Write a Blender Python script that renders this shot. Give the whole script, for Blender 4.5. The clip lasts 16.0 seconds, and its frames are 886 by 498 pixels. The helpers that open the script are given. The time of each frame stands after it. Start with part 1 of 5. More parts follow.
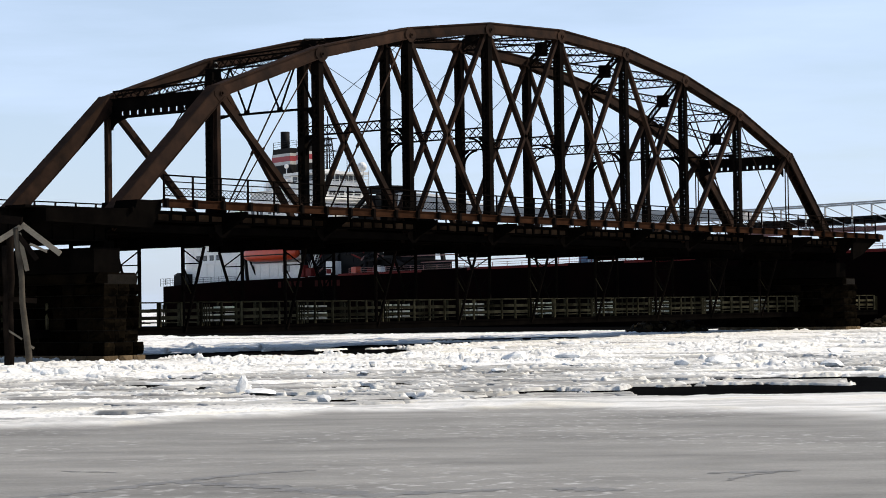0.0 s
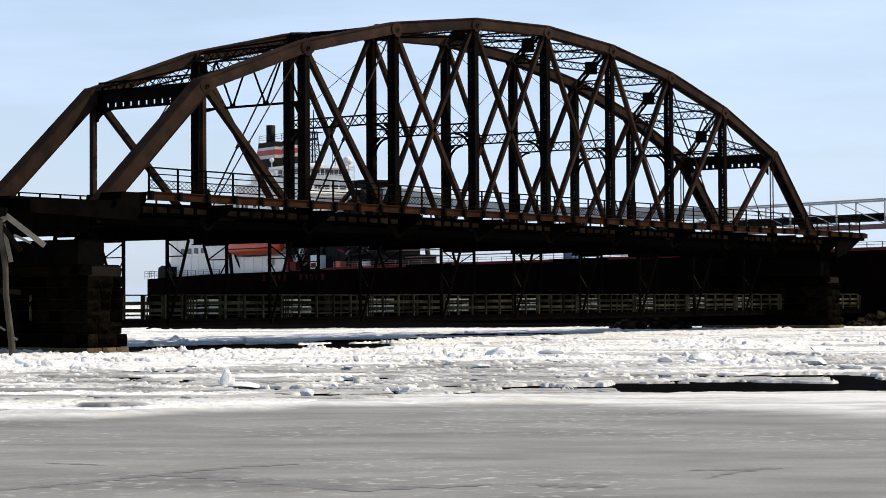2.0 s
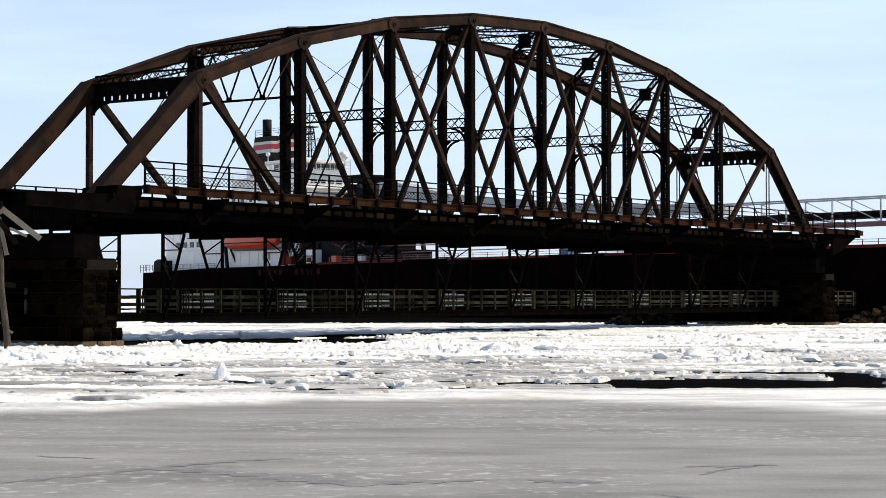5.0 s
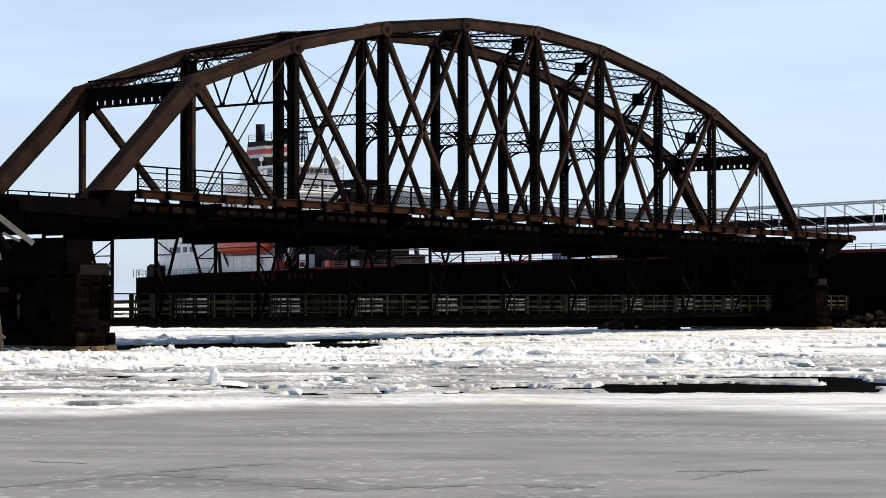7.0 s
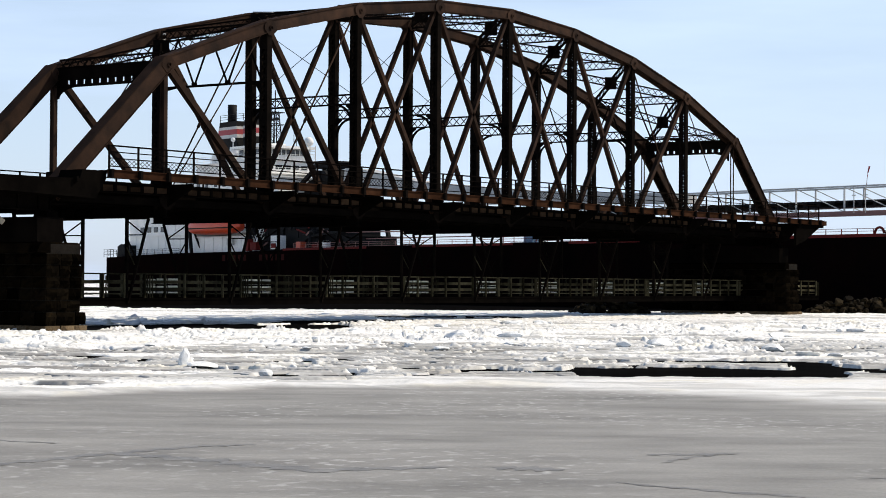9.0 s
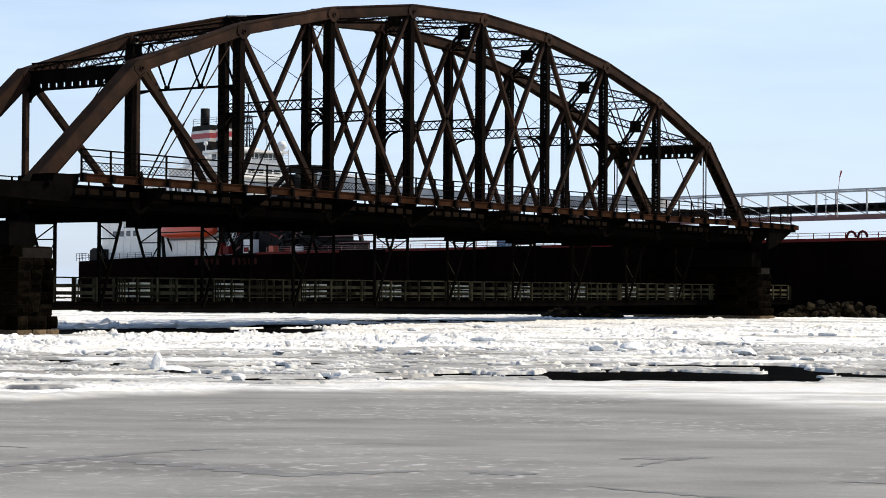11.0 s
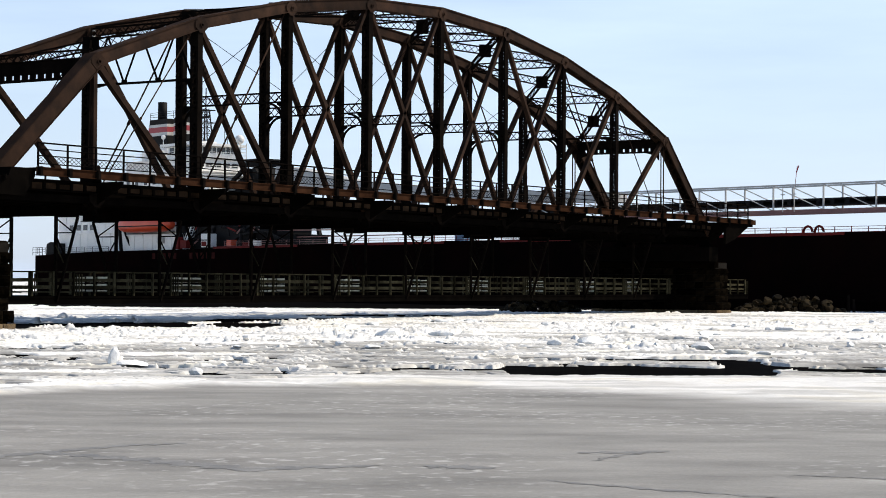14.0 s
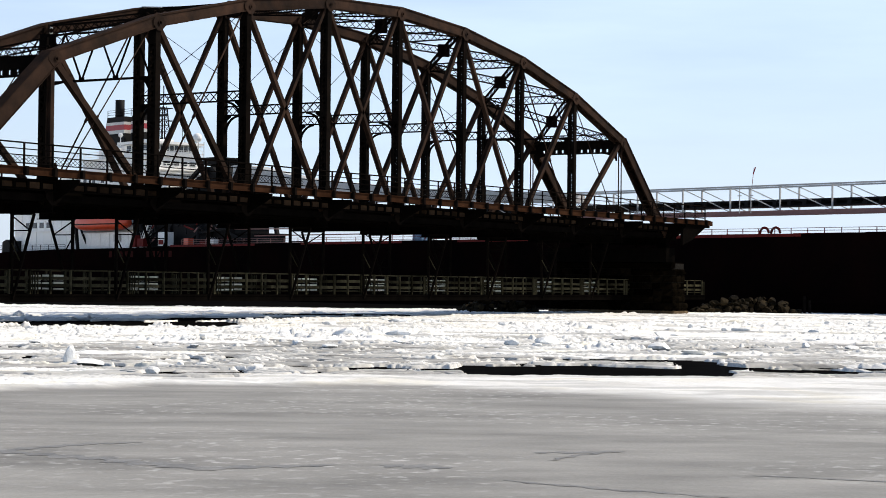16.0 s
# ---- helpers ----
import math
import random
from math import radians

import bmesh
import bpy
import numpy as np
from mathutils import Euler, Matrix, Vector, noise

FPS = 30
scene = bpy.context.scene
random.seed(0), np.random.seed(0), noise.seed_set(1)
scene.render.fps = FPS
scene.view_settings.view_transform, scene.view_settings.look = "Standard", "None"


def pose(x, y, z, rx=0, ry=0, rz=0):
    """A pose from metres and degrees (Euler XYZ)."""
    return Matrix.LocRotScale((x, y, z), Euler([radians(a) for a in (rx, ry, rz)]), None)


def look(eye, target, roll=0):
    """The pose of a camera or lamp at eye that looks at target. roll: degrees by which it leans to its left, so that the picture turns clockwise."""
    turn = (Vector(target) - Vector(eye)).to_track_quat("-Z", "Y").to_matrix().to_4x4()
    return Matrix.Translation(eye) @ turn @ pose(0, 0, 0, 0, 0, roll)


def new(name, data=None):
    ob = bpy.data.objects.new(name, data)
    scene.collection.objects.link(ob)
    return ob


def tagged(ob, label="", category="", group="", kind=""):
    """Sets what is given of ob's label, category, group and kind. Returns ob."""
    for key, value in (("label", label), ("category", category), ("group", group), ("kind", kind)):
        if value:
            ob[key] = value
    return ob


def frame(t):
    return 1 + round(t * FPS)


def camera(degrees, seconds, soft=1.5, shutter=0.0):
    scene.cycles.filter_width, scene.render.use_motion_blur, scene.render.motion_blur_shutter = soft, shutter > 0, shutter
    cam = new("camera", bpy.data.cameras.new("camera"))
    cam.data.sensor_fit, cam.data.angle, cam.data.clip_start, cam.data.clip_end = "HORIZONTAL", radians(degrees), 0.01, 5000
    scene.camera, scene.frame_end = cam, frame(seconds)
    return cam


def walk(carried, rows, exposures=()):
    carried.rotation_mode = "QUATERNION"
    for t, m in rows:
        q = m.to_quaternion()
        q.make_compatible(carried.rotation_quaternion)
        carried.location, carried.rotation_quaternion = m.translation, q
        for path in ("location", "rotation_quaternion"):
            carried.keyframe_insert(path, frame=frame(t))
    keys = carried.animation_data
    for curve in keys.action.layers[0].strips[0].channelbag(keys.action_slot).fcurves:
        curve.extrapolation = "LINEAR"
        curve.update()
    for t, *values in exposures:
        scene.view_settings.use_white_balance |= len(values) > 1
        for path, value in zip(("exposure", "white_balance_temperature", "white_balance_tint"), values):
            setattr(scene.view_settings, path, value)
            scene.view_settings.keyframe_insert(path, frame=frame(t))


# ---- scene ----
cam = camera(25.0, 16.0, soft=0.9)
EYE = (-76.32, -78.19, 2.63)
TURNS = (
    (0.0, 91.647, 0.857, -53.938),
    (0.5, 91.551, 0.572, -54.159),
    (1.0, 91.432, 0.735, -54.354),
    (1.5, 91.526, 0.369, -54.465),
    (2.0, 91.501, 0.348, -54.390),
    (2.5, 91.240, 0.301, -54.377),
    (3.0, 91.279, 0.134, -54.556),
    (3.5, 91.289, 0.214, -54.482),
    (4.0, 91.325, 0.091, -54.540),
    (6.5, 91.445, 0.095, -54.524),
    (7.0, 91.499, 0.079, -54.713),
    (7.5, 91.622, -0.110, -54.727),
    (8.0, 91.465, -0.161, -54.968),
    (8.5, 91.242, -0.344, -55.233),
    (9.0, 90.993, -0.352, -55.541),
    (11.5, 91.212, -0.425, -56.654),
    (12.0, 91.255, -0.465, -56.963),
    (12.5, 91.275, -0.458, -56.855),
    (13.0, 91.148, -0.394, -57.014),
    (13.5, 90.957, -0.501, -57.344),
    (14.0, 90.961, -0.395, -57.515),
    (14.5, 90.875, -0.197, -57.778),
    (15.0, 90.785, -0.271, -58.230),
    (15.5, 90.961, -0.450, -58.578),
    (16.0, 90.961, -0.641, -58.732),
)
walk(cam, [(t, pose(*EYE, rx, ry, rz)) for t, rx, ry, rz in TURNS],
     exposures=((0.0, 0.03), (2.4, 0.05), (3.0, 0.20), (4.2, 0.20), (6.4, 0.12), (8.0, 0.04), (9.0, 0.09), (11.5, 0.13), (16.0, 0.16)))

# ---- light ----
SUN_TO = Vector((0.70, -0.71, 0.0)).normalized()
SUN_ELEV = radians(42)
world = bpy.data.worlds.new("sky")
scene.world = world
world.use_nodes = True
wn = world.node_tree.nodes
wl = world.node_tree.links
sky = wn.new("ShaderNodeTexSky")
sky.sky_type = "NISHITA"
sky.sun_disc = False
sky.sun_elevation = SUN_ELEV
sky.sun_rotation = math.atan2(SUN_TO.x, SUN_TO.y)
sky.air_density, sky.dust_density, sky.ozone_density = 1.0, 0.8, 1.0
wn["Background"].inputs["Strength"].default_value = 0.115
# thin high cloud veils over the blue
geo_n = wn.new("ShaderNodeTexCoord")
map_n = wn.new("ShaderNodeMapping")
map_n.inputs["Scale"].default_value = (2.2, 2.2, 16.0)
veil = wn.new("ShaderNodeTexNoise")
veil.inputs["Scale"].default_value = 1.7
veil.inputs["Detail"].default_value = 6.0
veil.inputs["Roughness"].default_value = 0.55
ramp_n = wn.new("ShaderNodeMapRange")
ramp_n.inputs["From Min"].default_value = 0.42
ramp_n.inputs["From Max"].default_value = 0.78
ramp_n.inputs["To Min"].default_value = 0.55
ramp_n.inputs["To Max"].default_value = 0.98
mix_n = wn.new("ShaderNodeMix")
mix_n.data_type = "RGBA"
mix_n.inputs["B"].default_value = (6.05, 7.45, 9.95, 1)
wl.new(geo_n.outputs["Generated"], map_n.inputs["Vector"])
wl.new(map_n.outputs["Vector"], veil.inputs["Vector"])
wl.new(veil.outputs["Fac"], ramp_n.inputs["Value"])
sep_n = wn.new("ShaderNodeSeparateXYZ")
wl.new(geo_n.outputs["Generated"], sep_n.inputs["Vector"])
fade_n = wn.new("ShaderNodeMapRange")   # haze thins out towards the zenith
fade_n.interpolation_type = "SMOOTHSTEP"
fade_n.inputs["From Min"].default_value = 0.05
fade_n.inputs["From Max"].default_value = 0.6
fade_n.inputs["To Min"].default_value = 1.0
fade_n.inputs["To Max"].default_value = 0.0
wl.new(sep_n.outputs["Z"], fade_n.inputs["Value"])
mul_n = wn.new("ShaderNodeMath")
mul_n.operation = "MULTIPLY"
wl.new(ramp_n.outputs["Result"], mul_n.inputs[0])
wl.new(fade_n.outputs["Result"], mul_n.inputs[1])
wl.new(mul_n.outputs["Value"], mix_n.inputs["Factor"])
wl.new(sky.outputs["Color"], mix_n.inputs["A"])
wl.new(mix_n.outputs["Result"], wn["Background"].inputs["Color"])

sun = new("sun", bpy.data.lights.new("sun", "SUN"))
sun.data.energy = 4.5
sun.data.angle = radians(0.53)
sun.data.color = (1.0, 0.915, 0.78)
sun.matrix_world = look((0, 0, 0), -(SUN_TO * math.cos(SUN_ELEV) + Vector((0, 0, math.sin(SUN_ELEV)))))


# ---- materials ----
def surface(name, base, second=None, scale=1.0, rough=0.7, metal=0.0, bump=0.3, fine=30.0, vary=0.0, third=None, spec=0.5, coord="Object"):
    """Two-scale mottled surface: broad stains between base and second, fine grain in bump and tone."""
    m = bpy.data.materials.new(name)
    m.use_nodes = True
    n, l = m.node_tree.nodes, m.node_tree.links
    b = n["Principled BSDF"]
    b.inputs["Roughness"].default_value = rough
    b.inputs["Metallic"].default_value = metal
    b.inputs["Specular IOR Level"].default_value = spec
    tc = n.new("ShaderNodeTexCoord")
    big = n.new("ShaderNodeTexNoise")
    big.inputs["Scale"].default_value = scale
    big.inputs["Detail"].default_value = 5
    big.inputs["Roughness"].default_value = 0.6
    small = n.new("ShaderNodeTexNoise")
    small.inputs["Scale"].default_value = fine
    small.inputs["Detail"].default_value = 4
    l.new(tc.outputs[coord], big.inputs["Vector"])
    l.new(tc.outputs[coord], small.inputs["Vector"])
    cr = n.new("ShaderNodeValToRGB")
    cr.color_ramp.elements[0].position = 0.35
    cr.color_ramp.elements[1].position = 0.68
    cr.color_ramp.elements[0].color = (*base, 1)
    cr.color_ramp.elements[1].color = (*(second or base), 1)
    if third:
        e = cr.color_ramp.elements.new(0.8)
        e.color = (*third, 1)
    l.new(big.outputs["Fac"], cr.inputs["Fac"])
    tone = n.new("ShaderNodeMapRange")
    tone.inputs["To Min"].default_value = 0.72
    tone.inputs["To Max"].default_value = 1.25
    l.new(small.outputs["Fac"], tone.inputs["Value"])
    hsv = n.new("ShaderNodeHueSaturation")
    l.new(cr.outputs["Color"], hsv.inputs["Color"])
    if vary:
        info = n.new("ShaderNodeObjectInfo")
        r = n.new("ShaderNodeMapRange")
        r.inputs["To Min"].default_value = 1 - vary
        r.inputs["To Max"].default_value = 1 + vary
        l.new(info.outputs["Random"], r.inputs["Value"])
        mu = n.new("ShaderNodeMath")
        mu.operation = "MULTIPLY"
        l.new(tone.outputs["Result"], mu.inputs[0])
        l.new(r.outputs["Result"], mu.inputs[1])
        l.new(mu.outputs["Value"], hsv.inputs["Value"])
    else:
        l.new(tone.outputs["Result"], hsv.inputs["Value"])
    l.new(hsv.outputs["Color"], b.inputs["Base Color"])
    bp = n.new("ShaderNodeBump")
    bp.inputs["Strength"].default_value = bump
    bp.inputs["Distance"].default_value = 0.05
    l.new(small.outputs["Fac"], bp.inputs["Height"])
    l.new(bp.outputs["Normal"], b.inputs["Normal"])
    rr = n.new("ShaderNodeMapRange")
    rr.inputs["To Min"].default_value = max(0.03, rough - 0.15)
    rr.inputs["To Max"].default_value = min(1.0, rough + 0.15)
    l.new(big.outputs["Fac"], rr.inputs["Value"])
    l.new(rr.outputs["Result"], b.inputs["Roughness"])
    return m


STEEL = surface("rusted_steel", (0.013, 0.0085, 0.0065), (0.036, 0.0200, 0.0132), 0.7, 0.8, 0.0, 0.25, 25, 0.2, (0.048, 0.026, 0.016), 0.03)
# Shaded copy of the rusted steel: members out of the sun are coloured darker
STEEL_DARK = surface("shaded_steel", (0.0035, 0.003, 0.0027), (0.008, 0.006, 0.0048), 0.8, 0.85, 0.0, 0.25, 25, 0.2, (0.016, 0.0095, 0.006), 0.0)
# Deck shade put into the colour: near black for everything under the bridge
SHADE_BLACK = surface("underside_shade", (0.0018, 0.0016, 0.0015), (0.004, 0.0033, 0.0028), 0.8, 0.9, 0.0, 0.2, 25, 0.2, (0.009, 0.006, 0.004), 0.0)
FASCIA = surface("rust_red_stringer", (0.019, 0.0088, 0.005), (0.036, 0.0165, 0.009), 0.9, 0.85, 0.0, 0.3, 20, 0.2, (0.012, 0.0075, 0.0055), 0.0)
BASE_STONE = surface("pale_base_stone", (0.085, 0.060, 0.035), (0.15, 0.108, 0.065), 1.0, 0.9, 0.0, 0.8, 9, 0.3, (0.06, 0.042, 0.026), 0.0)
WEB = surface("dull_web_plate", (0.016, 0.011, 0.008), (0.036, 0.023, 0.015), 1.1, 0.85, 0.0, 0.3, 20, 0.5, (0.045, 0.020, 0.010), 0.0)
# Darker than real sandstone: the shade on the pier faces is in the colour
STONE = surface("shaded_pier_stone", (0.002, 0.0016, 0.0012), (0.005, 0.0037, 0.0022), 1.0, 0.95, 0.0, 0.8, 9, 0.7, (0.014, 0.0088, 0.004), 0.0)
MORTAR = surface("mortar", (0.006, 0.005, 0.004), (0.012, 0.01, 0.008), 2, 0.95, 0.0, 0.6, 30, 0, None, 0.05)
TIMBER_DARK = surface("creosoted_timber", (0.005, 0.004, 0.0035), (0.012, 0.009, 0.007), 1.2, 0.9, 0.0, 0.5, 14, 0.3, None, 0.0)
TIMBER = surface("weathered_timber", (0.16, 0.135, 0.10), (0.27, 0.235, 0.18), 1.4, 0.9, 0.0, 0.6, 18, 0.25, (0.10, 0.08, 0.06), 0.2)
TIMBER_MID = surface("damp_timber", (0.045, 0.038, 0.029), (0.10, 0.085, 0.065), 1.4, 0.9, 0.0, 0.6, 18, 0.25, (0.03, 0.024, 0.018), 0.1)
OLIVE = surface("olive_timber", (0.016, 0.0145, 0.009), (0.056, 0.050, 0.030), 1.2, 0.9, 0.0, 0.5, 18, 0.6, (0.10, 0.09, 0.06), 0.0)
# Sunlight put into the colour: very pale boards for the fence's bright patches
PANEL = surface("sunlit_plank", (0.66, 0.63, 0.49), (0.80, 0.77, 0.64), 1.2, 0.9, 0.0, 0.5, 18, 0.3, (0.42, 0.40, 0.30), 0.1)
ROCK = surface("rubble_rock", (0.006, 0.0048, 0.003), (0.034, 0.024, 0.012), 0.9, 0.9, 0.0, 0.8, 6, 0.4, (0.05, 0.038, 0.022), 0.05)
HULL = surface("hull_paint", (0.0025, 0.0018, 0.0018), (0.006, 0.0024, 0.0022), 0.15, 0.8, 0.0, 0.1, 3, 0, (0.006, 0.004, 0.004), 0.0)
HULL_RED = surface("red_deck_paint", (0.09, 0.010, 0.008), (0.15, 0.014, 0.011), 0.4, 0.7, 0.0, 0.1, 8, 0, None, 0.1)
NAME_RED = surface("worn_lettering", (0.03, 0.010, 0.009), (0.05, 0.014, 0.012), 0.6, 0.8, 0.0, 0.1, 8, 0, None, 0.0)
SHIP_WHITE = surface("white_ship_paint", (0.72, 0.71, 0.68), (0.82, 0.81, 0.78), 0.3, 0.5, 0.0, 0.05, 6)
SHIP_DARK = surface("black_ship_paint", (0.006, 0.006, 0.0065), (0.012, 0.011, 0.011), 0.4, 0.7, 0.0, 0.1, 6, 0, None, 0.1)
SHIP_GREY = surface("grey_ship_paint", (0.40, 0.395, 0.385), (0.52, 0.51, 0.49), 0.4, 0.6, 0.0, 0.1, 6)
ORANGE = surface("orange_boat_shell", (0.55, 0.055, 0.015), (0.65, 0.075, 0.02), 0.5, 0.4, 0.0, 0.05, 5)
RED = surface("red_stripe", (0.24, 0.014, 0.022), (0.30, 0.02, 0.03), 0.5, 0.5, 0.0, 0.05, 5)
PINK_STEEL = surface("faded_red_steel", (0.20, 0.085, 0.075), (0.27, 0.13, 0.11), 0.5, 0.6, 0.0, 0.1, 6)
BLUE_BOX = surface("blue_locker", (0.10, 0.19, 0.30), (0.13, 0.24, 0.36), 0.5, 0.6, 0.0, 0.05, 6)
GLASS_DARK = surface("window_glass", (0.012, 0.014, 0.017), (0.02, 0.022, 0.026), 0.5, 0.12, 0.0, 0.0, 3)
ICE_WHITE = surface("block_ice", (0.72, 0.72, 0.71), (0.81, 0.81, 0.79), 1.2, 0.7, 0.0, 0.6, 7, 0.08, (0.70, 0.72, 0.73), 0.2)


# ---- mesh tools ----
def box(bm, c, s, m=None):
    """An axis-aligned box, turned by m about its centre when given."""
    x, y, z = (a / 2 for a in s)
    co = [Vector((i * x, j * y, k * z)) for i in (-1, 1) for j in (-1, 1) for k in (-1, 1)]
    if m is not None:
        co = [m @ v for v in co]
    v = [bm.verts.new(Vector(c) + p) for p in co]
    for f in ((0, 1, 3, 2), (4, 6, 7, 5), (0, 4, 5, 1), (2, 3, 7, 6), (0, 2, 6, 4), (1, 5, 7, 3)):
        bm.faces.new([v[i] for i in f])


def bar(bm, p, q, w, d, side=(0, 1, 0), off=(0, 0)):
    """A straight bar from p to q, w wide along side and d deep across it."""
    p, q = Vector(p), Vector(q)
    ax = (q - p).normalized()
    s = Vector(side)
    s = (s - ax * s.dot(ax)).normalized()
    t = ax.cross(s)
    o = s * off[0] + t * off[1]
    v = []
    for e in (p, q):
        for a, b in ((-1, -1), (1, -1), (1, 1), (-1, 1)):
            v.append(bm.verts.new(e + o + s * (a * w / 2) + t * (b * d / 2)))
    for f in ((3, 2, 1, 0), (4, 5, 6, 7), (0, 1, 5, 4), (1, 2, 6, 5), (2, 3, 7, 6), (3, 0, 4, 7)):
        bm.faces.new([v[i] for i in f])


def tube(bm, p, q, r, n=8, r2=None):
    p, q = Vector(p), Vector(q)
    ax = (q - p).normalized()
    s = ax.orthogonal().normalized()
    t = ax.cross(s)
    a = [bm.verts.new(p + (s * math.cos(k * math.tau / n) + t * math.sin(k * math.tau / n)) * r) for k in range(n)]
    b = [bm.verts.new(q + (s * math.cos(k * math.tau / n) + t * math.sin(k * math.tau / n)) * (r if r2 is None else r2)) for k in range(n)]
    for k in range(n):
        f = bm.faces.new((a[k], a[(k + 1) % n], b[(k + 1) % n], b[k]))
        f.smooth = True
    bm.faces.new(a[::-1])
    bm.faces.new(b)


def prism(bm, outline, axis, a, b):
    """An outline of (u, v) pairs pushed along an axis ('x', 'y' or 'z') from a to b."""
    def at(u, v, w):
        return {"x": (w, u, v), "y": (u, w, v), "z": (u, v, w)}[axis]
    va = [bm.verts.new(at(u, v, a)) for u, v in outline]
    vb = [bm.verts.new(at(u, v, b)) for u, v in outline]
    n = len(outline)
    for k in range(n):
        bm.faces.new((va[k], va[(k + 1) % n], vb[(k + 1) % n], vb[k]))
    bm.faces.new(va[::-1])
    bm.faces.new(vb)


def lattice(bm, p, q, depth, up, chord=0.10, lace=0.05, pitch=None, thick=0.08):
    """A laced strut: two edge angles and crossing flat bars between them."""
    p, q, up = Vector(p), Vector(q), Vector(up)
    ax = (q - p)
    n = max(2, round(ax.length / (pitch or depth)))
    side = ax.cross(up)
    h = up * (depth / 2)
    bar(bm, p + h, q + h, thick * 1.6, chord, side)
    bar(bm, p - h, q - h, thick * 1.6, chord, side)
    for k in range(n):
        a, b = p + ax * (k / n), p + ax * ((k + 1) / n)
        bar(bm, a - h, b + h, thick * 0.5, lace, side)
        bar(bm, a + h, b - h, thick * 0.5, lace, side)


def mesh_of(name, bm, mat):
    bmesh.ops.recalc_face_normals(bm, faces=bm.faces)
    me = bpy.data.meshes.new(name)
    bm.to_mesh(me)
    bm.free()
    me.materials.append(mat)
    return me


def part(name, bm, mat, parent, label=""):
    ob = new(name, mesh_of(name, bm, mat))
    ob.parent = parent
    return tagged(ob, label)


def thing(name, label, category, m=None, group="", kind=""):
    ob = new(name)
    ob.empty_display_size = 0.5
    if m is not None:
        ob.matrix_world = m
    return tagged(ob, label, category, group, kind)


def one(name, fn, mat, parent, label=""):
    bm = bmesh.new()
    fn(bm)
    return part(name, bm, mat, parent, label)


# ---- ice and water ----
def hash01(i, j, k):
    h = (i * 374761393 + j * 668265263 + k * 974711) & 0x7FFFFFFF
    h = ((h ^ (h >> 13)) * 1274126177) & 0x7FFFFFFF
    return ((h ^ (h >> 16)) & 0xFFFFF) / 0xFFFFF


def vnoise(x, y, k=0):
    i, j = np.floor(x).astype(np.int64), np.floor(y).astype(np.int64)
    u, v = x - i, y - j
    u, v = u * u * (3 - 2 * u), v * v * (3 - 2 * v)
    a, b = hash01(i, j, k), hash01(i + 1, j, k)
    c, d = hash01(i, j + 1, k), hash01(i + 1, j + 1, k)
    return (a * (1 - u) + b * u) * (1 - v) + (c * (1 - u) + d * u) * v


def fbm(x, y, k=0, octaves=4):
    s, a = 0, 0.5
    for o in range(octaves):
        s = s + a * vnoise(x * 2 ** o, y * 2 ** o, k + o * 7)
        a /= 2
    return s


def floes(x, y, size, k):
    """Broken slabs: the nearest of jittered seeds gives each slab its own height and tilt; also how near the slab's edge is."""
    x, y = x / size, y / size
    ci, cj = np.floor(x).astype(np.int64), np.floor(y).astype(np.int64)
    best = np.full(x.shape, 9.0)
    second = np.full(x.shape, 9.0)
    h = np.zeros(x.shape)
    for di in (-1, 0, 1):
        for dj in (-1, 0, 1):
            i, j = ci + di, cj + dj
            dx, dy = x - i - hash01(i, j, k), y - j - hash01(i, j, k + 1)
            d = np.hypot(dx, dy)
            tilt = (hash01(i, j, k + 2) - 0.5) * dx + (hash01(i, j, k + 3) - 0.5) * dy
            hh = hash01(i, j, k + 4) ** 2 + 0.9 * tilt
            near = d < best
            second = np.where(near, best, np.minimum(second, d))
            h = np.where(near, hh, h)
            best = np.where(near, d, best)
    return h, second - best


YAW = radians(-56.4)
AHEAD = (-math.sin(YAW), math.cos(YAW))
RIGHT = (math.cos(YAW), math.sin(YAW))


def step(a, b, v):
    t = np.clip((v - a) / (b - a), 0, 1)
    return t * t * (3 - 2 * t)


